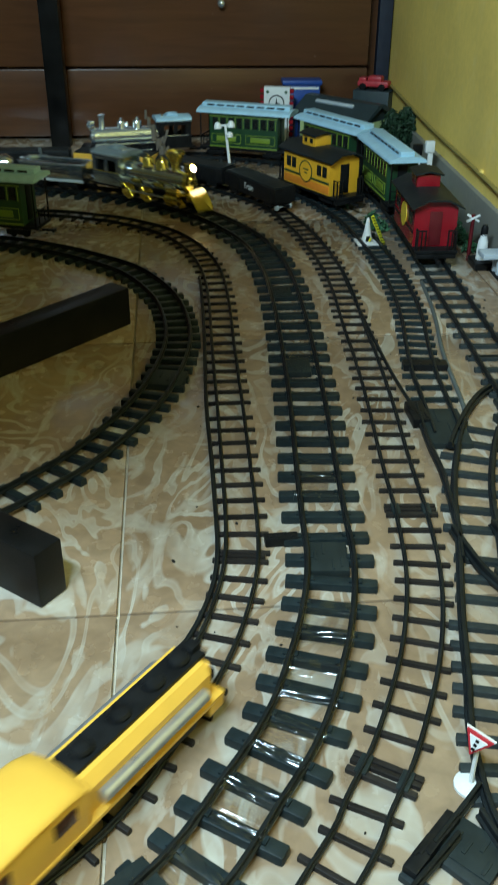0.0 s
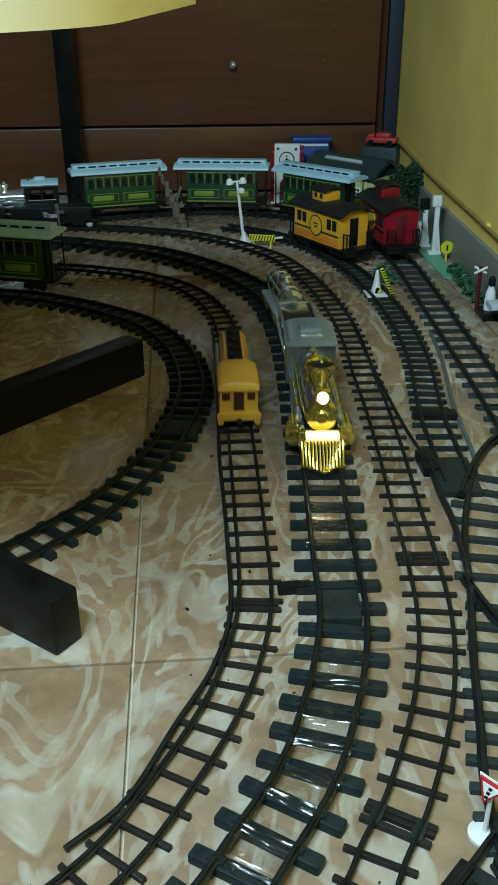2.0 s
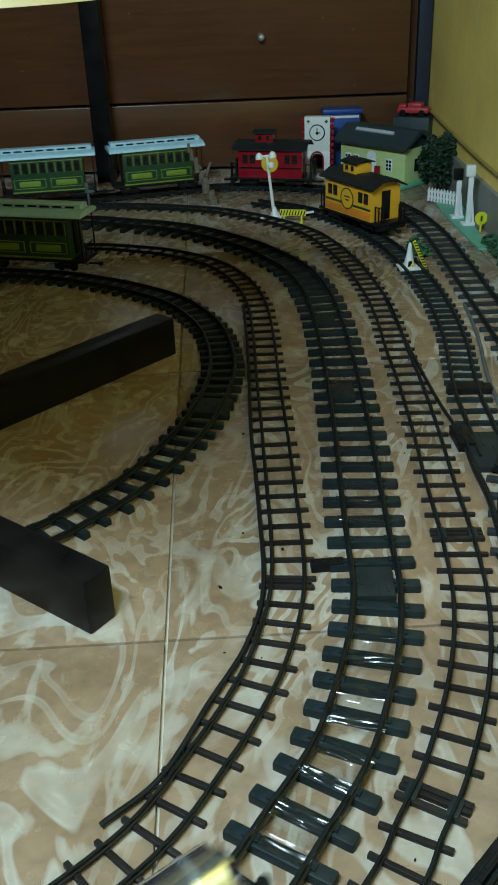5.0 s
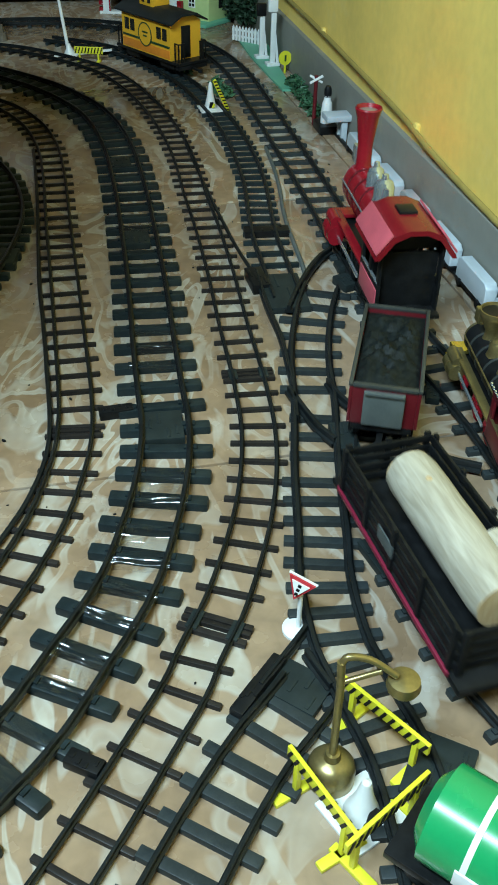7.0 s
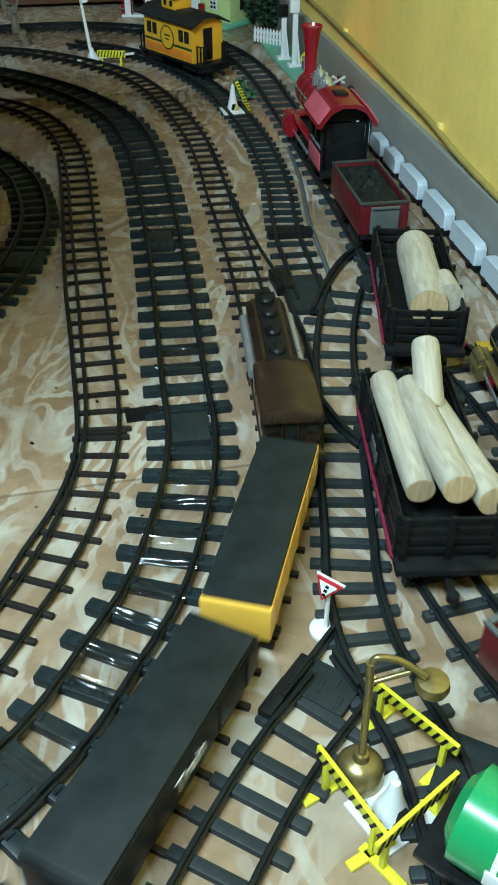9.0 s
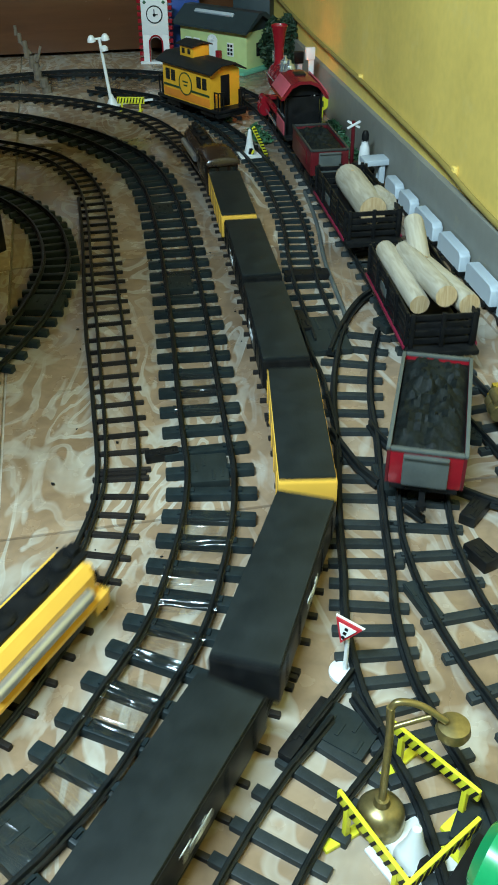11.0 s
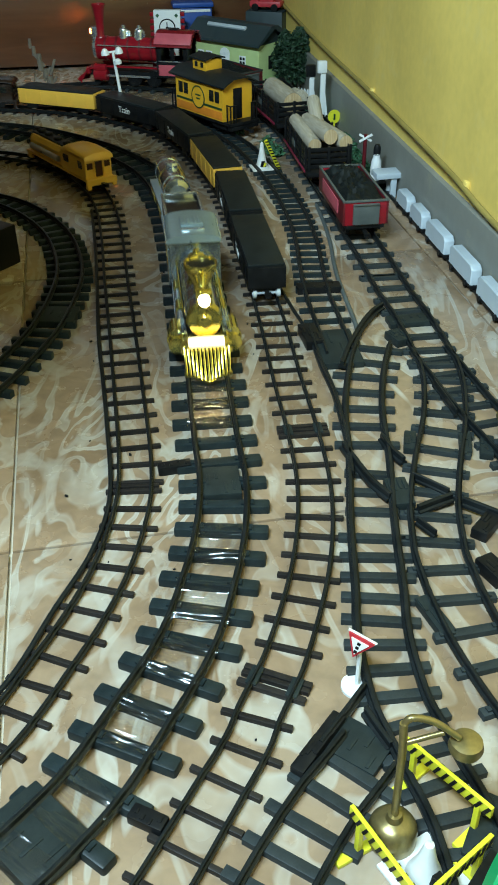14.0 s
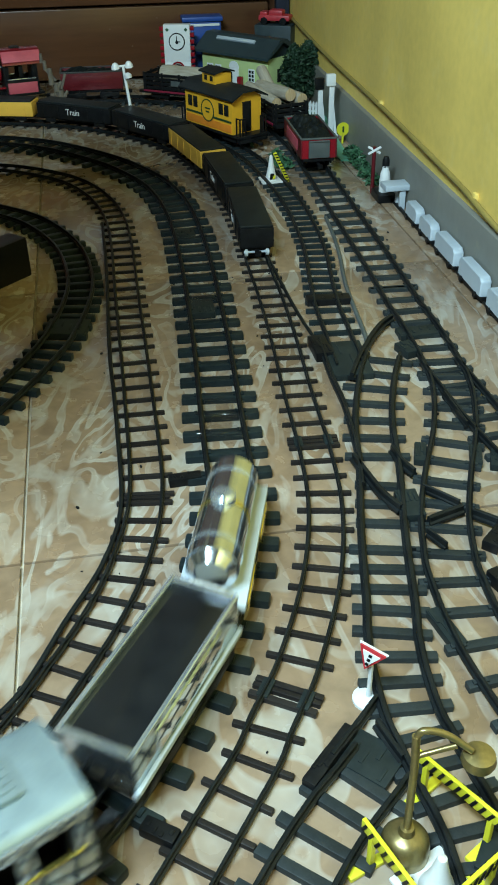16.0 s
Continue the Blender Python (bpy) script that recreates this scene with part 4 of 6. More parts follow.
    for y in (-0.035, 0.015):
        for sx in (-1, 1):
            shared("driving_wheel", wm, t, pose(sx * 0.0235, y, R))
    wheels(t, (0.078, 0.112), 0.045, 0.009, wheel_mat)
    # cab: four walls with window openings, and a curved roof
    y0, y1, w, z0, z1 = -0.128, -0.048, 0.033, 0.022, 0.084
    for sx in (-1, 1):
        b = bmesh.new()
        x = sx * w
        bx(b, (x, (y0 + y1) / 2, 0.036), (0.003, y1 - y0, 0.028), 0.0006)
        bx(b, (x, (y0 + y1) / 2, 0.080), (0.003, y1 - y0, 0.010), 0.0006)
        for y in (y0 + 0.006, (y0 + y1) / 2, y1 - 0.006):
            bx(b, (x, y, 0.062), (0.003, 0.010, 0.030), 0.0006)
        part("cab_side", b, cab, t)
        if kind == "funnel":
            part("lower_panel", bx(bmesh.new(), (x * 1.05, (y0 + y1) / 2, 0.034), (0.002, y1 - y0 - 0.010, 0.020), 0.0006), FADED_RED, t, "faded red panel under the cab windows")
        part("window_frame", bx(bmesh.new(), (x * 1.02, (y0 + y1) / 2, 0.0505), (0.003, y1 - y0 - 0.012, 0.002), 0.0005), trim, t)
    part("cab_front", bx(bmesh.new(), (0, y1, 0.053), (2 * w - 0.003, 0.003, 0.062), 0.0006), cab, t)
    part("cab_back", bx(bmesh.new(), (0, y0 + 0.012, 0.050), (2 * w - 0.003, 0.003, 0.056), 0.0006), BLACK, t, "black inside of the cab")
    part("cab_floor", bx(bmesh.new(), (0, (y0 + y1) / 2 - 0.004, 0.022), (2 * w + 0.004, y1 - y0 + 0.014, 0.004), 0.001), BLACK, t)
    if kind == "funnel":
        rp = [(-0.044, 0.078), (-0.042, 0.082), (-0.026, 0.099), (-0.010, 0.104), (0.010, 0.104), (0.026, 0.099), (0.042, 0.082), (0.044, 0.078), (0.039, 0.078), (0.024, 0.094), (0.009, 0.0995), (-0.009, 0.0995), (-0.024, 0.094), (-0.039, 0.078)]
    else:
        rp = arc_roof(0.070, 0.084, 0.008, 0.003)
    part("cab_roof", ext(bmesh.new(), rp, y0 - (0.010 if kind == "funnel" else 0.002), y1 + (0.003 if kind == "funnel" else 0.008)), roof, t)
    if kind == "funnel":
        bmk = ext(bmesh.new(), [(-0.033, 0.08), (0.033, 0.08), (0.024, 0.0935), (0.009, 0.099), (-0.009, 0.099), (-0.024, 0.0935)], y0 + 0.012, y0 + 0.015)
        part("cab_gable", bmk, BLACK, t)
        bmk = ext(bmesh.new(), [(-0.033, 0.08), (0.033, 0.08), (0.024, 0.0935), (0.009, 0.099), (-0.009, 0.099), (-0.024, 0.0935)], y1 - 0.002, y1 + 0.001)
        part("cab_gable", bmk, cab, t)
        for sx in (-1, 1):
            part("roof_eave", bx(bmesh.new(), (sx * 0.0352, (y0 + y1) / 2 - 0.0035, 0.0918), (0.024, y1 - y0 + 0.011, 0.0022), 0.0006, pose(0, 0, 0, 0, sx * 46.7)), FADED_RED, t, "faded pink sloping eave")
        part("roof_hatch", bx(bmesh.new(), (0.0, -0.084, 0.1045), (0.020, 0.022, 0.004), 0.0012), BLACK, t, "black roof hatch")
    else:
        b = bx(bmesh.new(), (0, -0.085, 0.0965), (0.030, 0.030, 0.004), 0.001)
        for k in range(5):
            bx(b, (-0.010 + 0.005 * k, -0.085, 0.0990), (0.002, 0.022, 0.0016), 0.0005)
        part("roof_vent", b, roof, t)
        part("front_plate", bx(bmesh.new(), (0, -0.058, 0.0955), (0.030, 0.006, 0.003), 0.0008), CHROME, t, "bright plate across the roof")
        for sx in (-1, 1):
            b = bx(bmesh.new(), (sx * 0.0348, (y0 + y1) / 2 + 0.003, 0.0855), (0.002, y1 - y0 + 0.010, 0.0014))
            for k in range(12):
                bx(b, (sx * 0.035, y0 + k * 0.0078, 0.0862), (0.003, 0.004, 0.003), 0.0008)
            part("roof_edge", b, CHROME, t, "roof edge with a row of rivets")
    # pilot
    part("front_deck", bx(bmesh.new(), (0, 0.124, 0.0305), (0.054, 0.024, 0.004), 0.001), pilot_mat, t)
    part("buffer_beam", bx(bmesh.new(), (0, 0.134, 0.026), (0.060, 0.010, 0.012), 0.002), pilot_mat, t)
    if glow is LAMP_GLOW:
        # added glowing bar: imitates the white glare above the pilot
        part("lower_lamp", bx(bmesh.new(), (0, 0.1375, 0.0345), (0.042, 0.012, 0.005), 0.0015, pose(0, 0, 0, -30)), GLARE_BAR, t, "added glowing bar for the white glare above the pilot")
    for k in range(-6, 7):
        x0 = k * 0.0043
        top, tip = Vector((x0, 0.139, 0.028)), Vector((x0 * 0.96, 0.173 - abs(k) * 0.0030, 0.003))
        d = tip - top
        m = Matrix.Translation((top + tip) / 2) @ d.to_track_quat("Z", "Y").to_matrix().to_4x4()
        part("pilot_bar", bx(bmesh.new(), (0, 0, 0), (0.0027, 0.0032, d.length), 0.0006, None), pilot_mat, t).matrix_basis = m
    b = bmesh.new()
    for sx in (-1, 1):
        a, c = Vector((0, 0.174, 0.003)), Vector((sx * 0.0262, 0.155, 0.003))
        d = c - a
        bmesh.ops.create_cube(b, size=1, matrix=Matrix.Translation((a + c) / 2) @ d.to_track_quat("Z", "Y").to_matrix().to_4x4() @ Matrix.Diagonal((0.0026, 0.0030, d.length + 0.002, 1)))
    part("pilot_base", b, pilot_mat, t)
    coupler(t, -0.14)
    return t


def coal_heap(w, l, z, seed, h=0.006):
    b = bmesh.new()
    bmesh.ops.create_grid(b, x_segments=22, y_segments=40, size=0.5, matrix=Matrix.Diagonal((w, l, 1, 1)))
    for v in b.verts:
        e = max(0.0, 1 - (2 * abs(v.co.x) / w) ** 4) * max(0.0, 1 - (2 * abs(v.co.y) / l) ** 6)
        v.co.z = z + h * e * (0.6 + 0.5 * noise.noise(Vector((v.co.x * 120 + seed, v.co.y * 120, 0))) + 0.35 * noise.noise(Vector((v.co.x * 40 + seed, v.co.y * 40, 3))))
    return b


def tender(label, side, rim, end, name="tender", l=0.15, w=0.062, h=0.058, plate_mat=None, heap=True):
    """Open coal wagon with a rim, coal inside, bogies below."""
    t = thing(name, label, "toy tender")
    wheels(t, (-l * 0.36, -l * 0.18, l * 0.18, l * 0.36), 0.045, 0.0085, BLACK)
    part("frame", bx(bmesh.new(), (0, 0, 0.018), (w * 0.86, l, 0.006), 0.001), BLACK, t)
    for sx in (-1, 1):
        for sy in (-1, 1):
            part("bogie_side", bx(bmesh.new(), (sx * 0.028, sy * l * 0.27, 0.010), (0.004, 0.048, 0.009), 0.0015), BLACK, t)
        b = bx(bmesh.new(), (sx * (w / 2 - 0.0015), 0, (0.021 + h) / 2), (0.003, l, h - 0.021), 0.0006)
        part("side_wall", b, side, t)
        part("panel", bx(bmesh.new(), (sx * (w / 2 + 0.0006), 0, (0.021 + h) / 2), (0.0016, l * 0.62, (h - 0.021) * 0.55), 0.0004), FADED_RED if name == "coal_wagon" else end, t)
        if plate_mat:
            part("sill", bx(bmesh.new(), (sx * (w / 2 + 0.001), 0, 0.021), (0.004, l + 0.004, 0.005), 0.001), OLD_WHITE, t, "pale sill along the side")
        part("side_rim", bx(bmesh.new(), (sx * (w / 2 - 0.001), 0, h), (0.0038, l + 0.002, 0.003), 0.0008), rim, t)
    for sy in (-1, 1):
        part("end_wall", bx(bmesh.new(), (0, sy * (l / 2 - 0.0015), (0.021 + h) / 2), (w - 0.006, 0.003, h - 0.021), 0.0006), end, t)
        part("end_rim", bx(bmesh.new(), (0, sy * (l / 2 - 0.001), h), (w - 0.006, 0.005, 0.003), 0.0008), rim, t)
    part("end_plate", bx(bmesh.new(), (0, -l / 2 - 0.002, (0.021 + h) / 2 - 0.001), (w * 0.58, 0.005, (h - 0.021) * 0.86), 0.0015), plate_mat or RUST_GREY, t, "grey plate on the end wall")
    part("plate_bar", bx(bmesh.new(), (0, -l / 2 - 0.0055, h - 0.0035), (w * 0.56, 0.003, 0.003), 0.001), plate_mat or RUST_GREY, t)
    if heap:
        part("coal", coal_heap(w - 0.006, l - 0.006, h - 0.0055, len(label), 0.022 if name == "coal_wagon" else 0.011), COAL, t, "heap of black coal")
    else:
        part("cover", bx(bmesh.new(), (0, 0, h - 0.006), (w - 0.0064, l - 0.0064, 0.006), 0.001), GLOSS_BLACK, t, "glossy black cover")
    coupler(t, -l / 2 - 0.004), coupler(t, l / 2 + 0.004)
    return t


def tank_wagon():
    t = thing("tank_wagon", "chrome tank wagon on a pale flat frame", "toy wagon")
    wheels(t, (-0.055, -0.03, 0.03, 0.055), 0.045, 0.0085, GOLD)
    part("frame", bx(bmesh.new(), (0, 0, 0.021), (0.058, 0.162, 0.006), 0.001), OLD_WHITE, t, "pale frame")
    for sx in (-1, 1):
        for sy in (-1, 1):
            part("bogie_side", bx(bmesh.new(), (sx * 0.028, sy * 0.043, 0.011), (0.004, 0.046, 0.010), 0.0015), GOLD, t, "gold bogie")
    b = cy(bmesh.new(), (0, 0, 0.046), "y", 0.022, 0.126, n=28)
    for sy in (-1, 1):
        cy(b, (0, sy * 0.067, 0.046), "y", 0.0205 if sy > 0 else 0.014, 0.009, 0.014 if sy > 0 else 0.0205, n=28)
    part("tank", b, BOILER_CHROME, t)
    for y in (-0.045, 0.0, 0.045):
        part("tank_band", cy(bmesh.new(), (0, y, 0.046), "y", 0.0228, 0.004, n=28), GOLD if y == 0 else CHROME, t)
    part("filler_dome", lathe(bmesh.new(), (0, 0, 0.064), [(0.011, 0), (0.011, 0.008), (0.008, 0.011), (0.0, 0.012)], 18), CHROME, t)
    coupler(t, -0.085), coupler(t, 0.085)
    return t


def log_wagon(label):
    """Black slatted open wagon for logs."""
    t = thing("log_wagon", label, "toy wagon", "log wagons")
    l, w, h = 0.20, 0.076, 0.058
    wheels(t, (-0.075, -0.05, 0.05, 0.075), 0.045, 0.0085, BLACK)
    part("frame", bx(bmesh.new(), (0, 0, 0.019), (w + 0.006, l + 0.03, 0.006), 0.0012), BLACK, t)
    for sx in (-1, 1):
        part("sill", bx(bmesh.new(), (sx * (w / 2 + 0.004), 0, 0.022), (0.0025, l, 0.004), 0.0008), PINK_RED, t, "thin red sill strip")
        for sy in (-1, 1):
            part("bogie_side", bx(bmesh.new(), (sx * 0.029, sy * 0.0625, 0.011), (0.005, 0.050, 0.011), 0.0015), BLACK, t)
        for k in range(4):
            part("slat", bx(bmesh.new(), (sx * w / 2, 0, 0.0285 + 0.009 * k), (0.0025, l, 0.0065), 0.0006), BLACK, t)
        for k in range(5):
            part("stake", bx(bmesh.new(), (sx * (w / 2 + 0.002), -l / 2 + 0.004 + k * (l - 0.008) / 4, 0.041), (0.0035, 0.005, 0.040), 0.0006), BLACK, t)
    part("name_plate", bx(bmesh.new(), (-w / 2 - 0.0032, 0.01, 0.041), (0.0015, 0.026, 0.011), 0.0004), RUST_GREY, t, "pale plate on the side")
    for sy in (-1, 1):
        for k in range(4):
            part("slat", bx(bmesh.new(), (0, sy * l / 2, 0.0285 + 0.009 * k), (w, 0.0025, 0.0062), 0.0006), BLACK, t)
        for k in range(3):
            part("stake", bx(bmesh.new(), ((k - 1) * (w / 2 - 0.003), sy * (l / 2 + 0.002), 0.041), (0.005, 0.0035, 0.040), 0.0006), BLACK, t)
        coupler(t, sy * (l / 2 + 0.018))
    return t


def log(l, r, label, knot=False):
    b = bmesh.new()
    n, m = 20, 14
    rings = []
    for i in range(m + 1):
        y = (i / m - 0.5) * l
        ring = []
        for k in range(n):
            a = 2 * math.pi * k / n
            rr = r * (1 + 0.05 * noise.noise(Vector((math.cos(a) * 2, math.sin(a) * 2, y * 30 + l * 90))))
            if i in (0, m):
                rr *= 0.94
            ring.append(b.verts.new((rr * math.cos(a), y, rr * math.sin(a))))
        rings.append(ring)
    for lo, hi in zip(rings, rings[1:]):
        for k in range(n):
            b.faces.new((lo[k], hi[k], hi[(k + 1) % n], lo[(k + 1) % n]))
    t = thing("log", label, "log", "logs on the wagons")
    part("bark", b, LOG_WOOD, t)
    for s in (-1, 1):
        part("cut_end", cy(bmesh.new(), (0, s * l * 0.498, 0), "y", r * 0.93, l * 0.008, n=20), LOG_END, t, "sawn end with brown rings")
    if knot:
        part("branch_stub", cy(bmesh.new(), (r * 0.95, -l * 0.29, r * 0.30), "y", r * 0.78, l * 0.30, r * 0.55, n=16), LOG_WOOD, t)
        part("knot", cy(bmesh.new(), (-r * 0.12, l * 0.26, r * 0.975), "z", r * 0.17, 0.0016, r * 0.12, n=10), LOG_END, t, "small brown knot")
    return t


def coach(label):
    """Green bogie coach with a pale roof and open end platforms."""
    t = thing("passenger_coach", label, "toy coach", "green coaches")
    l, w = 0.178, 0.064
    wheels(t, (-0.088, -0.062, 0.062, 0.088), 0.045, 0.0085, BLACK)
    part("frame", bx(bmesh.new(), (0, 0, 0.021), (w, l + 0.054, 0.006), 0.001), BLACK, t)
    for sx in (-1, 1):
        for sy in (-1, 1):
            part("bogie_side", bx(bmesh.new(), (sx * 0.029, sy * 0.075, 0.011), (0.004, 0.048, 0.010), 0.0015), BLACK, t)
    part("body", bx(bmesh.new(), (0, 0, 0.065), (w, l, 0.084), 0.002), GREEN, t)
    pane = mesh_of(bx(bmesh.new(), (0, 0, 0), (0.0022, 0.0125, 0.024), 0.0004), PANE_DARK)
    bar_v = mesh_of(bx(bmesh.new(), (0, 0, 0), (0.0026, 0.0016, 0.026), 0.0003), GREEN_LINE)
    for sx in (-1, 1):
        x = sx * (w / 2 + 0.0004)
        for k in range(8):
            shared("window", pane, t, pose(x, -0.0735 + 0.021 * k, 0.084))
            shared("window_post", bar_v, t, pose(x, -0.084 + 0.021 * k, 0.084))
        for k in range(2):
            yc = -0.0445 + 0.089 * k
            b = bmesh.new()
            for dz in (-0.0105, 0.0105):
                bx(b, (x, yc, 0.046 + dz), (0.0022, 0.076, 0.0014), 0.0003)
            for dy in (-0.038, 0.038):
                bx(b, (x, yc + dy, 0.046), (0.0022, 0.0014, 0.021), 0.0003)
            bx(b, (x, yc, 0.046), (0.0018, 0.052, 0.013), 0.002)
            part("lining", b, GREEN_LINE, t, "yellow-green lined panel")
        part("lower_line", bx(bmesh.new(), (x, 0, 0.0265), (0.0024, l, 0.003), 0.0005), GREEN_LINE, t)
        part("upper_line", bx(bmesh.new(), (x, 0, 0.0985), (0.0024, l, 0.0016), 0.0004), GREEN_LINE, t)
    part("roof", ext(bmesh.new(), arc_roof(w + 0.014, 0.106, 0.009, 0.003), -l / 2 - 0.032, l / 2 + 0.032), ROOF_BLUE, t, "pale blue-grey roof")
    b = bx(bmesh.new(), (0, 0, 0.1215), (0.030, l + 0.05, 0.011), 0.002)
    part("clerestory", b, ROOF_BLUE, t)
    slot = mesh_of(bx(bmesh.new(), (0, 0, 0), (0.002, 0.019, 0.0036), 0.0004), BLACK)
    for sx in (-1, 1):
        for k in range(8):
            shared("roof_light", slot, t, pose(sx * 0.0152, -0.091 + 0.026 * k, 0.1215))
    for sy in (-1, 1):
        y = sy * (l / 2 + 0.024)
        b = bmesh.new()
        for x in (-0.029, -0.012, 0.012, 0.029):
            bx(b, (x, y, 0.036), (0.002, 0.002, 0.026), 0.0003)
        bx(b, (0, y, 0.049), (0.060, 0.002, 0.002), 0.0003)
        for x in (-0.030, 0.030):
            bx(b, (x, y, 0.066), (0.0025, 0.0025, 0.084), 0.0003)
        part("end_railing", b, BLACK, t)
        part("end_door", bx(bmesh.new(), (0, sy * (l / 2 + 0.0006), 0.062), (0.020, 0.002, 0.066), 0.0006), BLACK, t)
        coupler(t, sy * (l / 2 + 0.034))
    return t


def caboose(label, side, roof, trim_side, emblem):
    t = thing("caboose", label, "toy caboose", "cabooses")
    l, w = 0.165, 0.076
    wheels(t, (-0.072, -0.048, 0.048, 0.072), 0.045, 0.0085, BLACK)
    part("frame", bx(bmesh.new(), (0, 0, 0.021), (w, l + 0.05, 0.006), 0.001), BLACK, t)
    for sx in (-1, 1):
        for sy in (-1, 1):
            part("bogie_side", bx(bmesh.new(), (sx * 0.029, sy * 0.06, 0.011), (0.004, 0.046, 0.010), 0.0015), BLACK, t)
    prof = [(-w / 2, 0.024), (w / 2, 0.024), (w / 2, 0.093), (0.018, 0.104), (-0.018, 0.104), (-w / 2, 0.093)]
    part("body", ext(bmesh.new(), prof, -l / 2, l / 2), side, t)
    rp = [(-w / 2 - 0.008, 0.092), (-0.018, 0.106), (0.018, 0.106), (w / 2 + 0.008, 0.092), (w / 2 + 0.008, 0.095), (0.018, 0.1095), (-0.018, 0.1095), (-w / 2 - 0.008, 0.095)]
    part("roof", ext(bmesh.new(), rp, -l / 2 - 0.014, l / 2 + 0.014), roof, t, "black sloped roof" if roof is not RED else "")
    part("cupola", bx(bmesh.new(), (0, 0.018, 0.119), (0.042, 0.046, 0.022), 0.001), side, t)
    b = ext(bmesh.new(), [(-0.026, 0.129), (0, 0.135), (0.026, 0.129), (0.026, 0.132), (0, 0.138), (-0.026, 0.132)], -0.011, 0.047)
    part("cupola_roof", b, roof, t)
    for sx in (-1, 1):
        for y in (0.008, 0.028):
            part("cupola_window", bx(bmesh.new(), (sx * 0.0212, y, 0.119), (0.0018, 0.009, 0.010), 0.0004), PANE_DARK, t)
        x = sx * (w / 2 + 0.0004)
        for y in (-0.064, -0.045, 0.045, 0.064):
            part("window", bx(bmesh.new(), (x, y, 0.070), (0.002, 0.014, 0.022), 0.0005), PANE_DARK, t)
        part("stripe", bx(bmesh.new(), (x, 0, 0.0485), (0.0018, l - 0.006, 0.004), 0.0004), GREEN if side is CAB_YELLOW else BLACK, t)
        if trim_side:
            part("lower_panel", bx(bmesh.new(), (x, 0, 0.0345), (0.0014, l - 0.006, 0.016), 0.0004), trim_side, t, "orange lower panel")
        b = cy(bmesh.new(), (x + sx * 0.0006, 0, 0.060), "x", 0.0215, 0.0018, n=28)
        part("emblem", b, emblem, t, "round emblem, unreadable")
        if side is CAB_YELLOW:
            b = bmesh.new()
            for k in range(28):
                a = 2 * math.pi * k / 28
                bx(b, (x + sx * 0.0017, 0.0215 * math.cos(a), 0.060 + 0.0215 * math.sin(a)), (0.0012, 0.0022, 0.0052), 0.0, pose(0, 0, 0, math.degrees(a)))
            bx(b, (x + sx * 0.0017, 0.0, 0.064), (0.001, 0.018, 0.003), 0.0003)
            bx(b, (x + sx * 0.0017, 0.0, 0.057), (0.001, 0.012, 0.003), 0.0003)
            part("emblem_ring", b, GREEN, t, "dark green ring")
    for sy in (-1, 1):
        y = sy * (l / 2 + 0.021)
        for sx in (-1, 1):
            b = bmesh.new()
            for x in (sx * 0.034, sx * 0.027, sx * 0.02):
                bx(b, (x, y, 0.041), (0.0024, 0.0024, 0.036), 0.0004)
            bx(b, (sx * 0.027, y, 0.058), (0.017, 0.0024, 0.0024), 0.0004)
            bx(b, (sx * 0.034, y - sy * 0.006, 0.058), (0.0024, 0.014, 0.0024), 0.0004)
            bx(b, (sx * 0.034, y - sy * 0.012, 0.041), (0.0024, 0.0024, 0.036), 0.0004)
            part("end_railing", b, BLACK, t)
        part("end_door", bx(bmesh.new(), (0, sy * (l / 2 + 0.0005), 0.056), (0.022, 0.002, 0.060), 0.0006), BLACK if side is not RED else DARK_RED, t)
        part("steps", bx(bmesh.new(), (0, sy * (l / 2 + 0.018), 0.013), (0.072, 0.012, 0.008), 0.001), BLACK, t)
        coupler(t, sy * (l / 2 + 0.034))
    return t


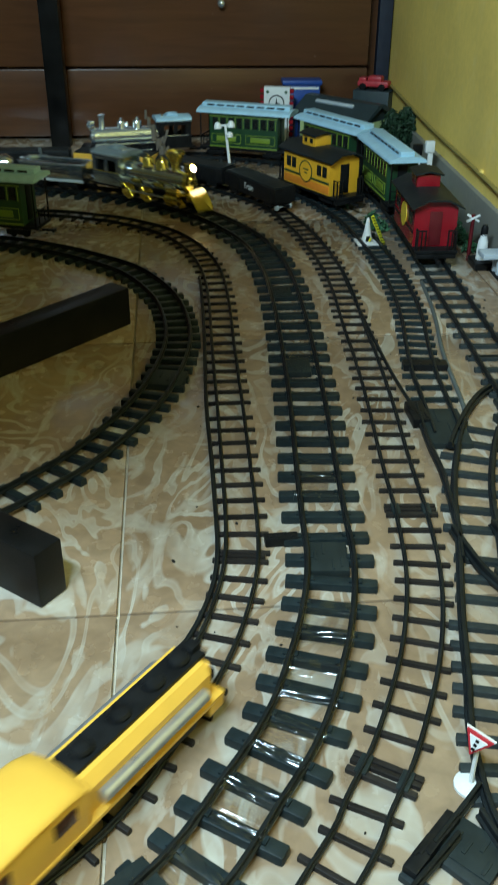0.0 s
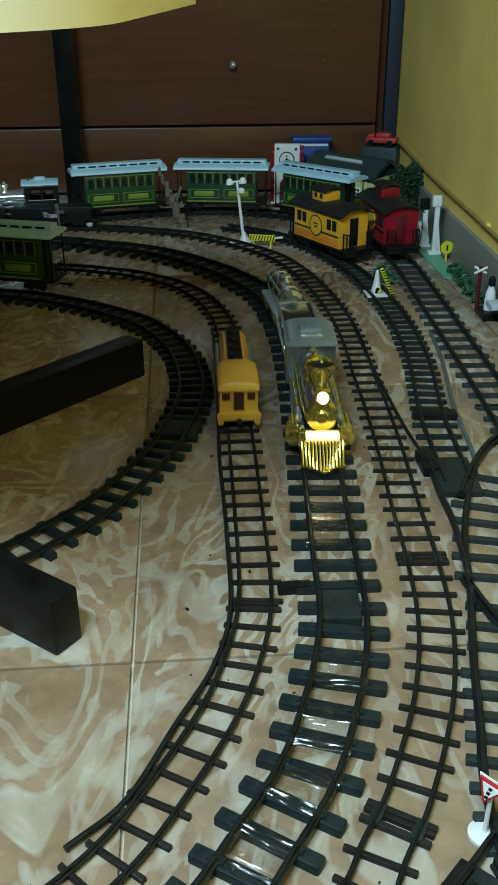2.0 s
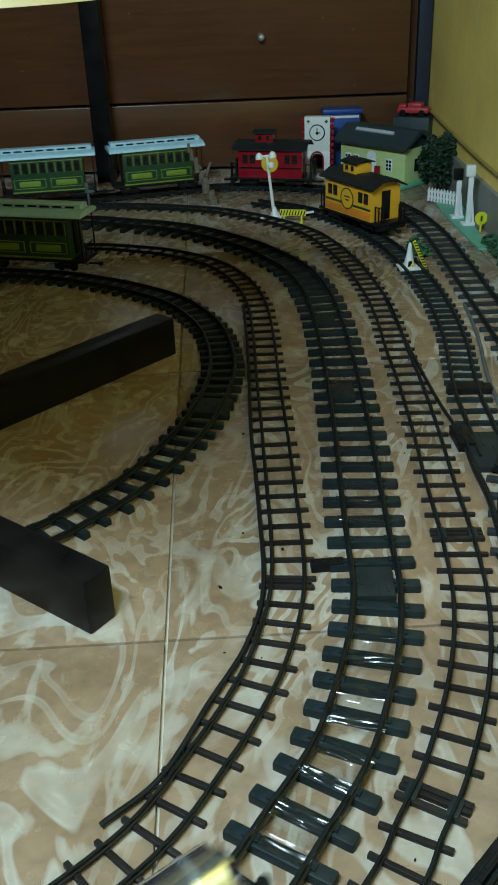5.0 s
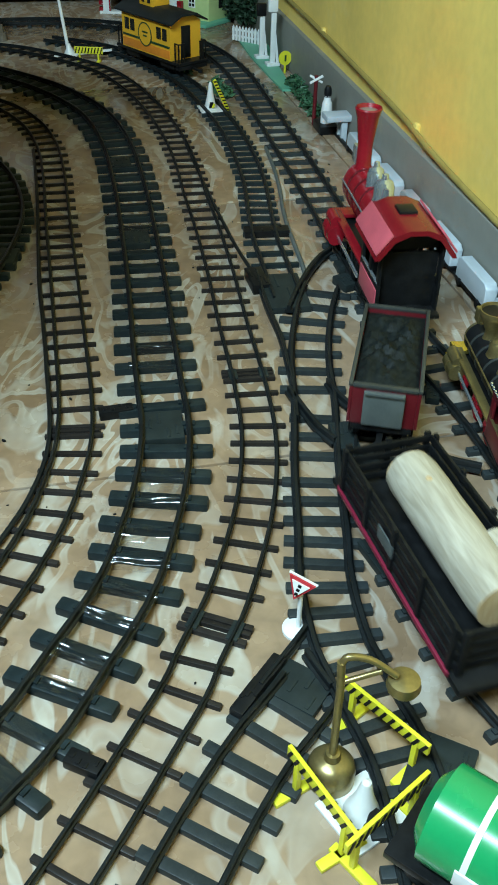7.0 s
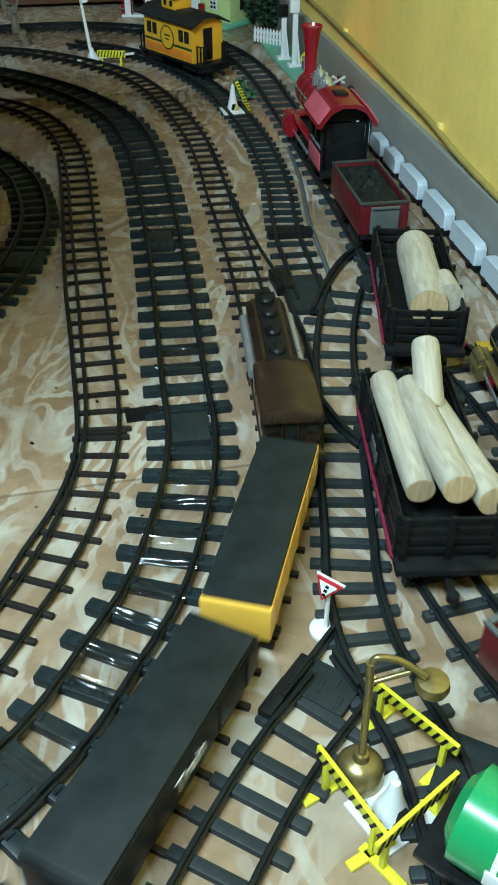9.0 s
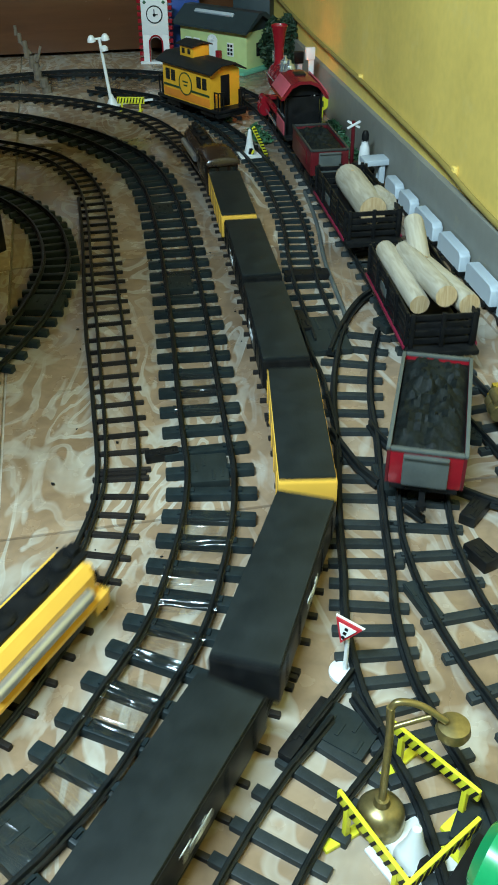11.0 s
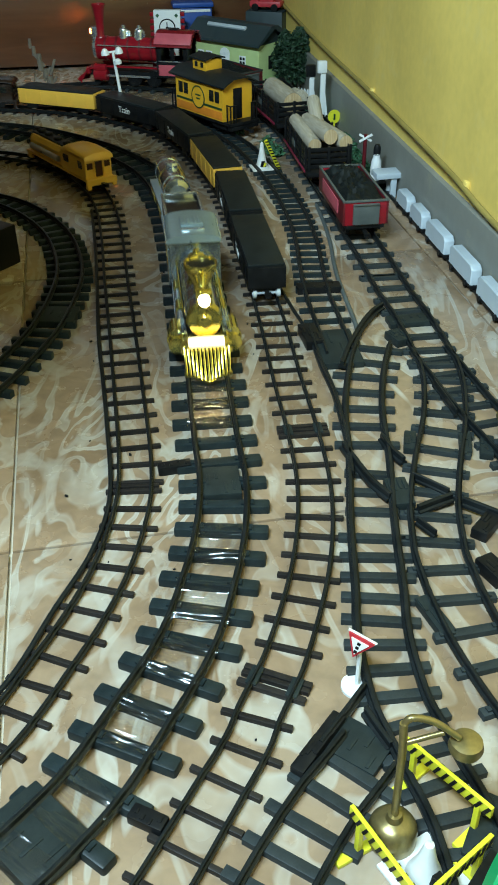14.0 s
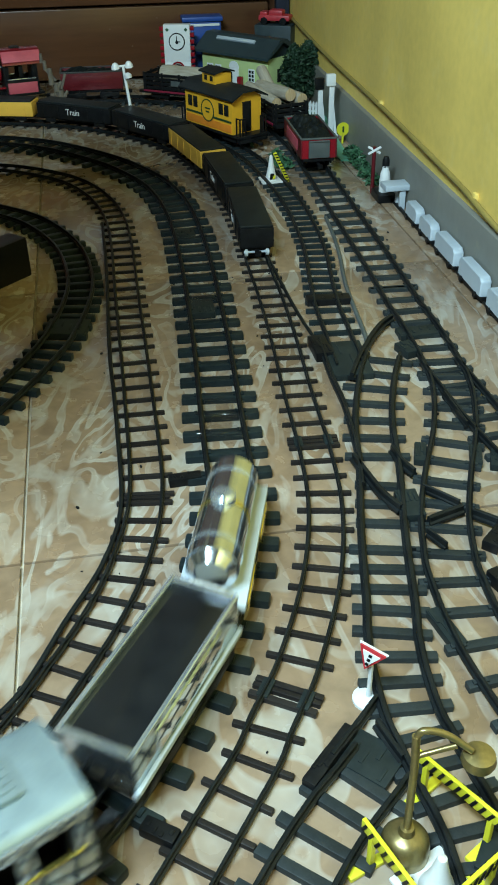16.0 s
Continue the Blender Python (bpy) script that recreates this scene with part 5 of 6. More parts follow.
# ---- station corner and lineside things ----
def station():
    m = pose(0.222, 2.555, 0, 0, 0, -42) @ Matrix.Scale(0.93, 4)
    t = thing("toy_station", "pale green toy station house with a dark teal roof", "toy house", at=m)
    part("base", bx(bmesh.new(), (0, 0, 0.004), (0.275, 0.16, 0.008), 0.002), MINT, t)
    part("wall", bx(bmesh.new(), (0, 0.01, 0.053), (0.235, 0.105, 0.092), 0.001), CREAM_GREEN, t)
    b = bmesh.new()
    for k in (-1, 1):
        ext(b, [(0.010 + k * 0.070, 0.098), (0.010 + k * 0.070, 0.104), (0.010 + k * 0.015, 0.143), (0.010, 0.143), (0.010, 0.136)], -0.132, 0.132, "x")
    for sx in (-1, 1):
        ext(b, [(-0.045, 0.098), (0.065, 0.098), (0.010, 0.138)], sx * 0.115 - 0.002, sx * 0.115 + 0.002, "x")
    part("roof", b, ROOF_TEAL, t, "dark teal pitched roof")
    part("ridge_vent", bx(bmesh.new(), (-0.01, -0.022, 0.1335), (0.135, 0.010, 0.006), 0.001, pose(0, 0, 0, 35)), OLD_WHITE, t, "pale strip on the roof")
    for x in (-0.088, -0.058, 0.062):
        w = part("window", bx(bmesh.new(), (x, -0.0432, 0.052), (0.022, 0.002, 0.034), 0.0005), WHITE, t, "white window frame")
        for dx in (-0.005, 0.005):
            for dz in (-0.010, 0, 0.010):
                part("pane", bx(bmesh.new(), (x + dx, -0.0446, 0.052 + dz), (0.0068, 0.0016, 0.0068), 0.0003), PANE_DARK, w)
    d = part("door", bx(bmesh.new(), (0.0, -0.0434, 0.037), (0.032, 0.002, 0.058), 0.0006), WHITE, t, "white double door with an arched fanlight")
    fan = bmesh.new()
    for k in range(7):
        a = math.pi * k / 6
        bx(fan, (0.014 * math.cos(a) * 0.5, -0.0446, 0.067 + 0.014 * math.sin(a) * 0.5), (0.014, 0.002, 0.0018), 0.0, pose(0, 0, 0, 0, -math.degrees(a)))
    ext(fan, [(0.018 * math.cos(math.pi * k / 10), 0.066 + 0.018 * math.sin(math.pi * k / 10)) for k in range(11)], -0.0446, -0.0432)
    part("fanlight", fan, WHITE, t)
    part("post_box", bx(bmesh.new(), (0.028, -0.052, 0.028), (0.014, 0.012, 0.040), 0.002), RED, t, "small red post box")
    part("end_window", bx(bmesh.new(), (0.1185, 0.01, 0.052), (0.002, 0.022, 0.034), 0.0005), PANE_DARK, t)
    b = bmesh.new()
    for k in range(9):
        bx(b, (-0.045 + k * 0.008, -0.072, 0.022), (0.003, 0.003, 0.026), 0.0006)
    bx(b, (-0.013, -0.072, 0.030), (0.072, 0.003, 0.003), 0.0006)
    part("railing", b, WHITE, t, "white railing before the door")


def clock_gate():
    t = thing("clock_gate", "white toy gate tower with a black clock and red toothed edges", "toy tower", at=pose(0.052, 2.585, 0, 0, 0, -6))
    w, h = 0.068, 0.158
    b = bmesh.new()
    for sx in (-1, 1):
        bx(b, (sx * 0.025, 0, 0.035), (0.018, 0.02, 0.07), 0.001)
    bx(b, (0, 0, 0.114), (w, 0.02, 0.088), 0.001)
    ext(b, [(-0.0165, 0.071)] + [(-0.016 * math.cos(math.pi * k / 8), 0.048 + 0.016 * math.sin(math.pi * k / 8)) for k in range(9)] + [(0.0165, 0.071)], -0.0095, 0.0095)
    part("tower", b, WHITE, t)
    tooth = mesh_of(bx(bmesh.new(), (0, 0, 0), (0.011, 0.018, 0.0095), 0.0008), RED)
    for sx in (-1, 1):
        for k in range(10):
            shared("edge_tooth", tooth, t, pose(sx * 0.0385, 0, 0.009 + k * 0.0155))
    part("base", bx(bmesh.new(), (0, 0, 0.003), (0.085, 0.03, 0.006), 0.001), WHITE, t)
    arch = bmesh.new()
    ring = [(0.0185 * math.cos(math.pi * k / 10), 0.05 + 0.0205 * math.sin(math.pi * k / 10)) for k in range(11)]
    inner = [(0.0150 * math.cos(math.pi * k / 10), 0.05 + 0.0165 * math.sin(math.pi * k / 10)) for k in range(11)]
    ext(arch, [(0.0185, 0.006)] + ring + [(-0.0185, 0.006), (-0.0150, 0.006)] + inner[::-1] + [(0.0150, 0.006)], -0.0125, -0.0102)
    part("arch_rim", arch, RED, t, "red rim round the arch")
    b = cy(bmesh.new(), (0, -0.0112, 0.118), "y", 0.021, 0.002, n=32)
    part("clock_rim", b, BLACK, t)
    part("clock_face", cy(bmesh.new(), (0, -0.0124, 0.118), "y", 0.0182, 0.002, n=32), WHITE, t)
    b = bx(bmesh.new(), (0, -0.0140, 0.124), (0.0022, 0.001, 0.014), 0.0)
    bx(b, (0.004, -0.0140, 0.118), (0.010, 0.001, 0.0022), 0.0)
    cy(b, (0, -0.0140, 0.117), "y", 0.004, 0.0012, n=12)
    part("clock_pointer", b, BLACK, t)
    for sx in (-1, 1):
        part("corner_star", bx(bmesh.new(), (sx * 0.024, -0.0108, 0.146), (0.007, 0.0016, 0.007), 0.0004, pose(0, 0, 0, 0, 45)), LEAF_LIGHT, t)


def back_corner():
    t = tagged(part("plastic_box", bx(bmesh.new(), (0, 0, 0.075), (0.10, 0.05, 0.15), 0.006), BLUE), "blue plastic box standing behind the toy station", "box")
    t.matrix_basis = pose(0.115, 2.69, 0, 0, 0, 6)
    part("lid", bx(bmesh.new(), (0, -0.002, 0.156), (0.108, 0.058, 0.012), 0.004), BLUE, t)
    part("label_strip", bx(bmesh.new(), (0, -0.026, 0.142), (0.09, 0.002, 0.006), 0.0005), WHITE, t, "white strip")
    # small red toy vehicle on a support in the corner
    v = thing("toy_vehicle", "small faded red toy vehicle on a box in the corner", "toy car", at=pose(0.312, 2.685, 0.138, 0, 0, -20))
    b = bx(bmesh.new(), (0, 0, 0.016), (0.085, 0.04, 0.014), 0.004)
    bx(b, (0.004, 0, 0.028), (0.038, 0.034, 0.014), 0.005)
    bx(b, (-0.03, 0, 0.026), (0.02, 0.03, 0.008), 0.003)
    part("body", b, TOY_RED, v)
    for x in (-0.026, 0.026):
        for y in (-0.02, 0.02):
            part("wheel", cy(bmesh.new(), (x, y, 0.009), "y", 0.009, 0.007), BLACK, v)
    s = tagged(part("cardboard_box", bx(bmesh.new(), (0, 0, 0.069), (0.10, 0.06, 0.138), 0.002), ROOF_TEAL), "dark box in the room corner under the red toy", "box")
    s.matrix_basis = pose(0.312, 2.685, 0, 0, 0, -20)
    # green base mat, fence, posts
    g = tagged(part("green_mat", ext(bmesh.new(), [(0.335, 2.32), (0.40, 2.30), (0.405, 2.07), (0.412, 1.90), (0.392, 1.90), (0.375, 2.0), (0.352, 2.15)], 0, 0.004, "z"), MINT), "mint green plastic ground mat beside the track", "mat")
    f = thing("picket_fence", "white plastic picket fence on the green mat", "fence", at=pose(0.352, 2.27, 0.004, 0, 0, -38))
    pk = mesh_of(ext(bmesh.new(), [(-0.0028, 0), (0.0028, 0), (0.0028, 0.028), (0, 0.033), (-0.0028, 0.028)], -0.001, 0.001), WHITE)
    for k in range(9):
        shared("picket", pk, f, pose(-0.034 + 0.0085 * k, 0, 0))
    for z in (0.010, 0.023):
        part("fence_rail", bx(bmesh.new(), (0, 0.0018, z), (0.078, 0.002, 0.004), 0.0005), WHITE, f)
    for (x, y), h, rz in (((0.391, 2.075), 0.125, 10), ((0.374, 2.135), 0.105, 10)):
        p = thing("signal_post", "white plastic signal post with a square head", "signal", "white posts", at=pose(x, y, 0.004, 0, 0, rz))
        part("foot", bx(bmesh.new(), (0, 0, 0.003), (0.028, 0.022, 0.006), 0.001), WHITE, p)
        part("post", bx(bmesh.new(), (0, 0, h / 2), (0.011, 0.007, h), 0.0015), WHITE, p)
        part("brace", bx(bmesh.new(), (0.007, 0, h * 0.28), (0.006, 0.005, h * 0.5), 0.001, pose(0, 0, 0, 0, -8)), WHITE, p)
        part("head", bx(bmesh.new(), (-0.003, -0.001, h - 0.008), (0.020, 0.012, 0.024), 0.002), WHITE if h > 0.11 else BLACK, p)
    y = thing("yellow_sign", "small yellow plastic lineside sign with a dark mark", "sign", at=pose(0.412, 2.03, 0, 0, 0, 15))
    part("board", cy(bmesh.new(), (0, 0, 0.030), "y", 0.014, 0.003, n=20), STRIPE_YELLOW, y)
    part("mark", bx(bmesh.new(), (0, -0.0022, 0.030), (0.004, 0.001, 0.012), 0.0003), GREEN, y)
    part("post", bx(bmesh.new(), (0, 0, 0.010), (0.004, 0.003, 0.020), 0.0005), STRIPE_YELLOW, y)


def leafy(name, label, at, h, spread, count, mat, seed, trunk=True):
    t = thing(name, label, "toy tree" if trunk else "toy plant", "toy plants" if not trunk else "", at=at)
    rnd = random.Random(seed)
    part("trunk", cy(bmesh.new(), (0, 0, h * 0.2), "z", 0.005 if trunk else 0.002, h * 0.4, 0.003 if trunk else 0.001, n=10), GRIME, t)
    vs, fs = [], []
    for k in range(count):
        a, u = rnd.uniform(0, 2 * math.pi), rnd.random()
        z = h * (0.12 + 0.86 * u)
        r = spread * math.sqrt(max(0.02, 1 - abs(2 * u - 0.8) ** 1.6 * 0.8)) * rnd.uniform(0.35, 1.05)
        c = Vector((r * math.cos(a), r * math.sin(a), z))
        e1 = Vector((rnd.gauss(0, 1), rnd.gauss(0, 1), rnd.gauss(0, 0.6))).normalized()
        e2 = e1.cross(Vector((rnd.gauss(0, 1), rnd.gauss(0, 1), rnd.gauss(0, 1)))).normalized()
        s = rnd.uniform(0.003, 0.006)
        i = len(vs)
        nn = e1.cross(e2) * s * 0.3
        vs += [c - e1 * s * 1.6, c + e2 * s * 0.7 + nn, c + e1 * s * 1.6, c - e2 * s * 0.7 + nn]
        fs += [(i, i + 1, i + 2), (i, i + 2, i + 3)]
    me = bpy.data.meshes.new("crown")
    me.from_pydata(vs, [], fs)
    me.materials.append(mat)
    ob = new("crown", me)
    ob.parent = t
    return t


def greenery():
    leafy("toy_tree", "dark green bushy toy tree beside the station", pose(0.372, 2.40, 0), 0.145, 0.038, 1500, LEAF, 4)
    leafy("toy_tree", "dark green bushy toy tree beside the station", pose(0.345, 2.47, 0), 0.125, 0.035, 1200, LEAF, 5)
    for k, (x, y, h) in enumerate(((0.418, 1.93, 0.022), (0.421, 1.885, 0.026), (0.424, 1.84, 0.020), (0.428, 1.79, 0.022), (0.435, 1.745, 0.018), (0.205, 2.02, 0.03), (0.262, 1.90, 0.028), (0.275, 1.86, 0.022))):
        leafy("toy_plant", "small green plastic plant beside the track", pose(x, y, 0), h, 0.016, 110, LEAF_LIGHT, 20 + k, False)


def hazard_plank(t, l, h, z, y=0.0, name="plank"):
    part(name, bx(bmesh.new(), (0, y, z), (l, 0.003, h), 0.0006), STRIPE_YELLOW, t)
    n = max(4, int(l / 0.0062))
    b = bmesh.new()
    for k in range(n):
        x = -l / 2 + (k + 0.5) * l / n
        s = h * 0.42
        ext(b, [(x - 0.003, z - s), (x - 0.0006, z - s), (x + 0.003, z + s), (x + 0.0006, z + s)], y - 0.0022, y + 0.0022)
    part("stripe", b, BLACK, t, "slanted black hazard stripes")


def barrier(at, l=0.085, h=0.0095, high=0.034):
    t = thing("toy_barrier", "yellow toy road barrier with black hazard stripes", "barrier", "hazard barriers", at=at)
    hazard_plank(t, l, h, high)
    for sx in (-1, 1):
        x = sx * (l / 2 - 0.010)
        part("leg", bx(bmesh.new(), (x, 0, high / 2), (0.004, 0.004, high), 0.0008), STRIPE_YELLOW, t)
        part("foot", bx(bmesh.new(), (x, 0, 0.002), (0.007, 0.034, 0.004), 0.001), STRIPE_YELLOW, t)
    return t


def cone(at, label, h=0.04):
    t = thing("toy_cone", label, "traffic cone", "toy cones", at=at)
    part("base", bx(bmesh.new(), (0, 0, 0.0015), (0.042, 0.042, 0.003), 0.001), WHITE, t)
    part("body", lathe(bmesh.new(), (0, 0, 0.002), [(0.0125, 0), (0.010, 0.006), (0.006, h * 0.5), (0.003, h * 0.9), (0.0, h * 0.96)], 20), WHITE, t)
    b = ext(bmesh.new(), [(-0.005, 0.006), (0.005, 0.006), (0.003, 0.016), (-0.003, 0.016)], -0.0118, -0.0085)
    part("mark", b, BLACK, t, "dark printed mark")
    part("mark", bx(bmesh.new(), (0.003, -0.0121, 0.010), (0.004, 0.001, 0.008), 0.0003, pose(0, 0, 0, 0, 25)), STRIPE_YELLOW, t, "yellow printed mark")
    return t


def lineside():
    # small warning sign on a white foot
    t = thing("warning_sign", "triangular red and white toy warning sign on a white foot", "sign", at=pose(0.2385, 0.529, 0, 0, 0, -30))
    part("foot", lathe(bmesh.new(), (0, 0, 0), [(0.0122, 0), (0.0122, 0.0025), (0.009, 0.004), (0.0, 0.0045)], 24), WHITE, t)
    part("pole", cy(bmesh.new(), (0, 0, 0.020), "z", 0.0018, 0.036, n=10), WHITE, t)
    tri = lambda k, z: [(-0.0125 * k, z + 0.0085 * k), (0.0125 * k, z + 0.0085 * k), (0, z - 0.0135 * k)]
    lean = pose(-0.001, 0, 0.0465, -14, 14, 0) @ Matrix.Scale(0.92, 4) @ pose(0, 0, -0.047)
    for k, (y, mat, name, lab) in enumerate(((0.0, WHITE, "board", ""), (-0.0022, SIGN_RED, "border", "red border"), (-0.0036, WHITE, "field", ""))):
        o = part(name, ext(bmesh.new(), tri((1.0, 0.9, 0.6)[k], 0.047), y - 0.0012, y + 0.0008), mat, t, lab)
        o.matrix_basis = lean
    b = bmesh.new()
    for z in (0.042, 0.046, 0.050):
        bx(b, (0, -0.0052, z), (0.0028, 0.0008, 0.0024), 0.0003)
    part("symbol", b, BLACK, t).matrix_basis = lean
    # brass desk-lamp style street lamp
    t = thing("street_lamp", "aged brass toy street lamp with a bent arm", "lamp", at=pose(0.242, 0.404, 0, 0, 0, 1))
    part("foot", lathe(bmesh.new(), (0, 0, 0), [(0.0142, 0), (0.0158, 0.003), (0.0158, 0.012), (0.0150, 0.0165), (0.0130, 0.0200), (0.0095, 0.0225), (0.0055, 0.0240), (0.0045, 0.029), (0.0, 0.0295)], 28), BRASS, t)
    tube("pole", [(0, 0, 0.024), (0.0, 0.001, 0.06), (0.0, 0.002, 0.088), (-0.001, 0.003, 0.112)], 0.0026, BRASS, t)
    tube("arm", [(-0.001, 0.003, 0.110), (0.003, 0.003, 0.116), (0.016, 0.002, 0.113), (0.032, 0.0, 0.100)], 0.0022, BRASS, t)
    tube("brace", [(0.0, 0.002, 0.095), (0.012, 0.002, 0.099), (0.023, 0.001, 0.104)], 0.0018, BRASS, t)
    part("lamp_head", lathe(bmesh.new(), (0.037, 0.0, 0.088), [(0.0095, 0), (0.0105, 0.003), (0.0095, 0.008), (0.004, 0.010), (0.0, 0.0102)], 24), BRASS, t)
    barrier(pose(0.230, 0.375, 0, 0, 0, -63), 0.068)
    barrier(pose(0.267, 0.360, 0, 0, 0, 36), 0.072)
    barrier(pose(0.279, 0.426, 0, 0, 0, -52), 0.072)
    cone(pose(0.258, 0.379, 0, 0, 0, 30), "white toy cone on a square foot between the barriers", 0.036)
    cone(pose(0.243, 1.775, 0.004, 0, 0, 10), "white toy cone with a square foot on the siding", 0.05)
    t = thing("toy_barrier", "yellow striped toy barrier leaning over the siding", "barrier", "hazard barriers", at=pose(0.262, 1.765, 0.032, 0, 62, 30))
    hazard_plank(t, 0.066, 0.007, 0.0)
    barrier(pose(0.005, 2.118, 0, 0, 0, -8), 0.06, 0.014, 0.024)
    # white platform lamp
    t = thing("street_lamp", "white toy street lamp with two heads", "lamp", at=pose(-0.038, 2.165, 0, 0, -6, 0))
    part("foot_bar", bx(bmesh.new(), (0.028, 0.0, 0.004), (0.125, 0.008, 0.004), 0.001), WHITE, t)
    part("foot", lathe(bmesh.new(), (0, 0, 0), [(0.016, 0), (0.014, 0.004), (0.006, 0.018), (0.004, 0.026)], 16), WHITE, t)
    part("pole", cy(bmesh.new(), (-0.002, 0, 0.08), "z", 0.004, 0.125, 0.003, n=12), WHITE, t)
    for sx in (-1, 1):
        part("arm", bx(bmesh.new(), (sx * 0.008 - 0.004, 0, 0.142), (0.018, 0.004, 0.004), 0.001), WHITE, t)
        part("lamp_head", lathe(bmesh.new(), (sx * 0.015 - 0.004, 0, 0.137), [(0.009, 0), (0.0085, 0.006), (0.005, 0.012), (0, 0.014)], 14), WHITE, t)
    part("lamp_head", lathe(bmesh.new(), (0.006, -0.008, 0.118), [(0.008, 0), (0.008, 0.006), (0.004, 0.010), (0, 0.011)], 14), WHITE, t)
    t = thing("signal_post", "grey toy signal post beside the far tracks", "signal", at=pose(-0.495, 2.232, 0))
    part("pole", cy(bmesh.new(), (0, 0, 0.032), "z", 0.0028, 0.064, n=10), RUST_GREY, t)
    part("arm", bx(bmesh.new(), (0.004, 0, 0.052), (0.022, 0.004, 0.007), 0.001), RUST_GREY, t)
    part("head", bx(bmesh.new(), (-0.002, 0, 0.066), (0.008, 0.006, 0.012), 0.001), RUST_GREY, t)
    # dusty leaning rock pinnacle
    t = thing("toy_tree_stump", "dusty brown leaning toy tree trunk with stubs", "toy tree", at=pose(-0.200, 2.300, 0))
    b = bmesh.new()
    for k in range(9):
        f = k / 8
        cy(b, (-0.052 * f + 0.003 * math.sin(k * 2.3), 0.002 * math.cos(k * 1.7), 0.008 + 0.128 * f), "z", 0.011 * (1 - 0.72 * f) + 0.001, 0.020, 0.010 * (1 - 0.78 * f) + 0.001, n=9)
    part("trunk", b, GRIME, t)
    for k, (x, z, a) in enumerate(((-0.012, 0.05, 40), (-0.022, 0.07, 30), (-0.008, 0.085, 20), (-0.036, 0.10, -40))):
        part("stub", bx(bmesh.new(), (x, 0, z), (0.006, 0.006, 0.036), 0.0015, pose(0, 0, 0, 0, a)), GRIME, t)
    # figure-like bollard, red signal and bench by the wall
    t = thing("red_signal", "thin red toy signal post with a white cross arm", "signal", at=pose(0.424, 1.70, 0))
    part("pole", cy(bmesh.new(), (0, 0, 0.042), "z", 0.0035, 0.084, n=10), DARK_RED, t)
    part("cross", bx(bmesh.new(), (0, 0, 0.078), (0.026, 0.003, 0.004), 0.0008, pose(0, 0, 0, 0, 28)), WHITE, t)
    part("cross", bx(bmesh.new(), (0, -0.0032, 0.078), (0.026, 0.003, 0.004), 0.0008, pose(0, 0, 0, 0, -28)), WHITE, t)
    t = tagged(part("figurine", lathe(bmesh.new(), (0, 0, 0), [(0.010, 0), (0.010, 0.02), (0.0085, 0.034), (0.006, 0.040), (0.0065, 0.046), (0.0, 0.050)], 16), WHITE), "white plastic toy figurine with a black top", "figurine")
    t.matrix_basis = pose(0.440, 1.665, 0.014)
    part("dark_top", lathe(bmesh.new(), (0, 0, 0.044), [(0.0065, 0), (0.0065, 0.012), (0.004, 0.018), (0.0, 0.019)], 14), BLACK, t)
    t = tagged(part("plinth", bx(bmesh.new(), (0, 0, 0.007), (0.034, 0.05, 0.014), 0.002), BLACK), "low black plinth under the figurine", "plinth")
    t.matrix_basis = pose(0.440, 1.665, 0, 0, 0, 6)
    t = thing("toy_bench", "bluish white plastic canopy on two legs", "toy shelter", at=pose(0.452, 1.615, 0, 0, 0, 8))
    part("top", bx(bmesh.new(), (0, 0, 0.040), (0.050, 0.034, 0.010), 0.002), OLD_WHITE, t)
    for y in (-0.010, 0.010):
        part("leg", bx(bmesh.new(), (0.008, y, 0.018), (0.010, 0.007, 0.036), 0.001), OLD_WHITE, t)


def white_train():
    """Row of small bluish white wagons on a black strip beside the wall."""
    base = tagged(tube("black_strip", [(0.447, 1.70, 0.0035), (0.463, 1.56, 0.0035), (0.481, 1.42, 0.0035), (0.498, 1.28, 0.0035), (0.514, 1.13, 0.0035), (0.531, 0.99, 0.0035), (0.546, 0.87, 0.0035)], 0.0035, RAIL_BLACK), "thin black plastic track strip beside the skirting", "toy track")
    d = Vector((0.016, -0.145)).normalized()
    rz = math.degrees(math.atan2(d.y, d.x)) - 90
    for s, l, h in ((0.075, 0.058, 0.031), (0.150, 0.060, 0.032), (0.243, 0.086, 0.034), (0.352, 0.088, 0.035), (0.462, 0.088, 0.035), (0.570, 0.088, 0.035), (0.678, 0.088, 0.035)):
        f = s / 0.145
        x, y = 0.446 + d.x * s, 1.575 + d.y * s + 0.03
        t = thing("mini_wagon", "small bluish white plastic wagon standing beside the wall", "toy wagon", "white mini wagons", at=pose(x + 0.015, y, 0.004, 0, 0, rz))
        b = bmesh.new()
        ext(b, [(-l / 2, 0.006), (l / 2, 0.006), (l / 2, h - 0.006), (l / 2 - 0.008, h), (-l / 2 + 0.008, h), (-l / 2, h - 0.006)], -0.0078, 0.0078, "x")
        bmesh.ops.bevel(b, geom=b.edges[:], offset=0.0016, segments=1, affect="EDGES")
        part("body", b, OLD_WHITE, t)
        part("frame", bx(bmesh.new(), (0, 0, 0.005), (0.016, l + 0.006, 0.005), 0.001), BLACK, t)
        for yy in (-l * 0.32, l * 0.32):
            for sx in (-1, 1):
                part("wheel", cy(bmesh.new(), (sx * 0.009, yy, 0.0045), "x", 0.0045, 0.003, n=12), BLACK, t)
        part("window", bx(bmesh.new(), (0, -l / 2 - 0.0004, h * 0.55), (0.012, 0.0014, 0.008), 0.0004), PANE_DARK, t)


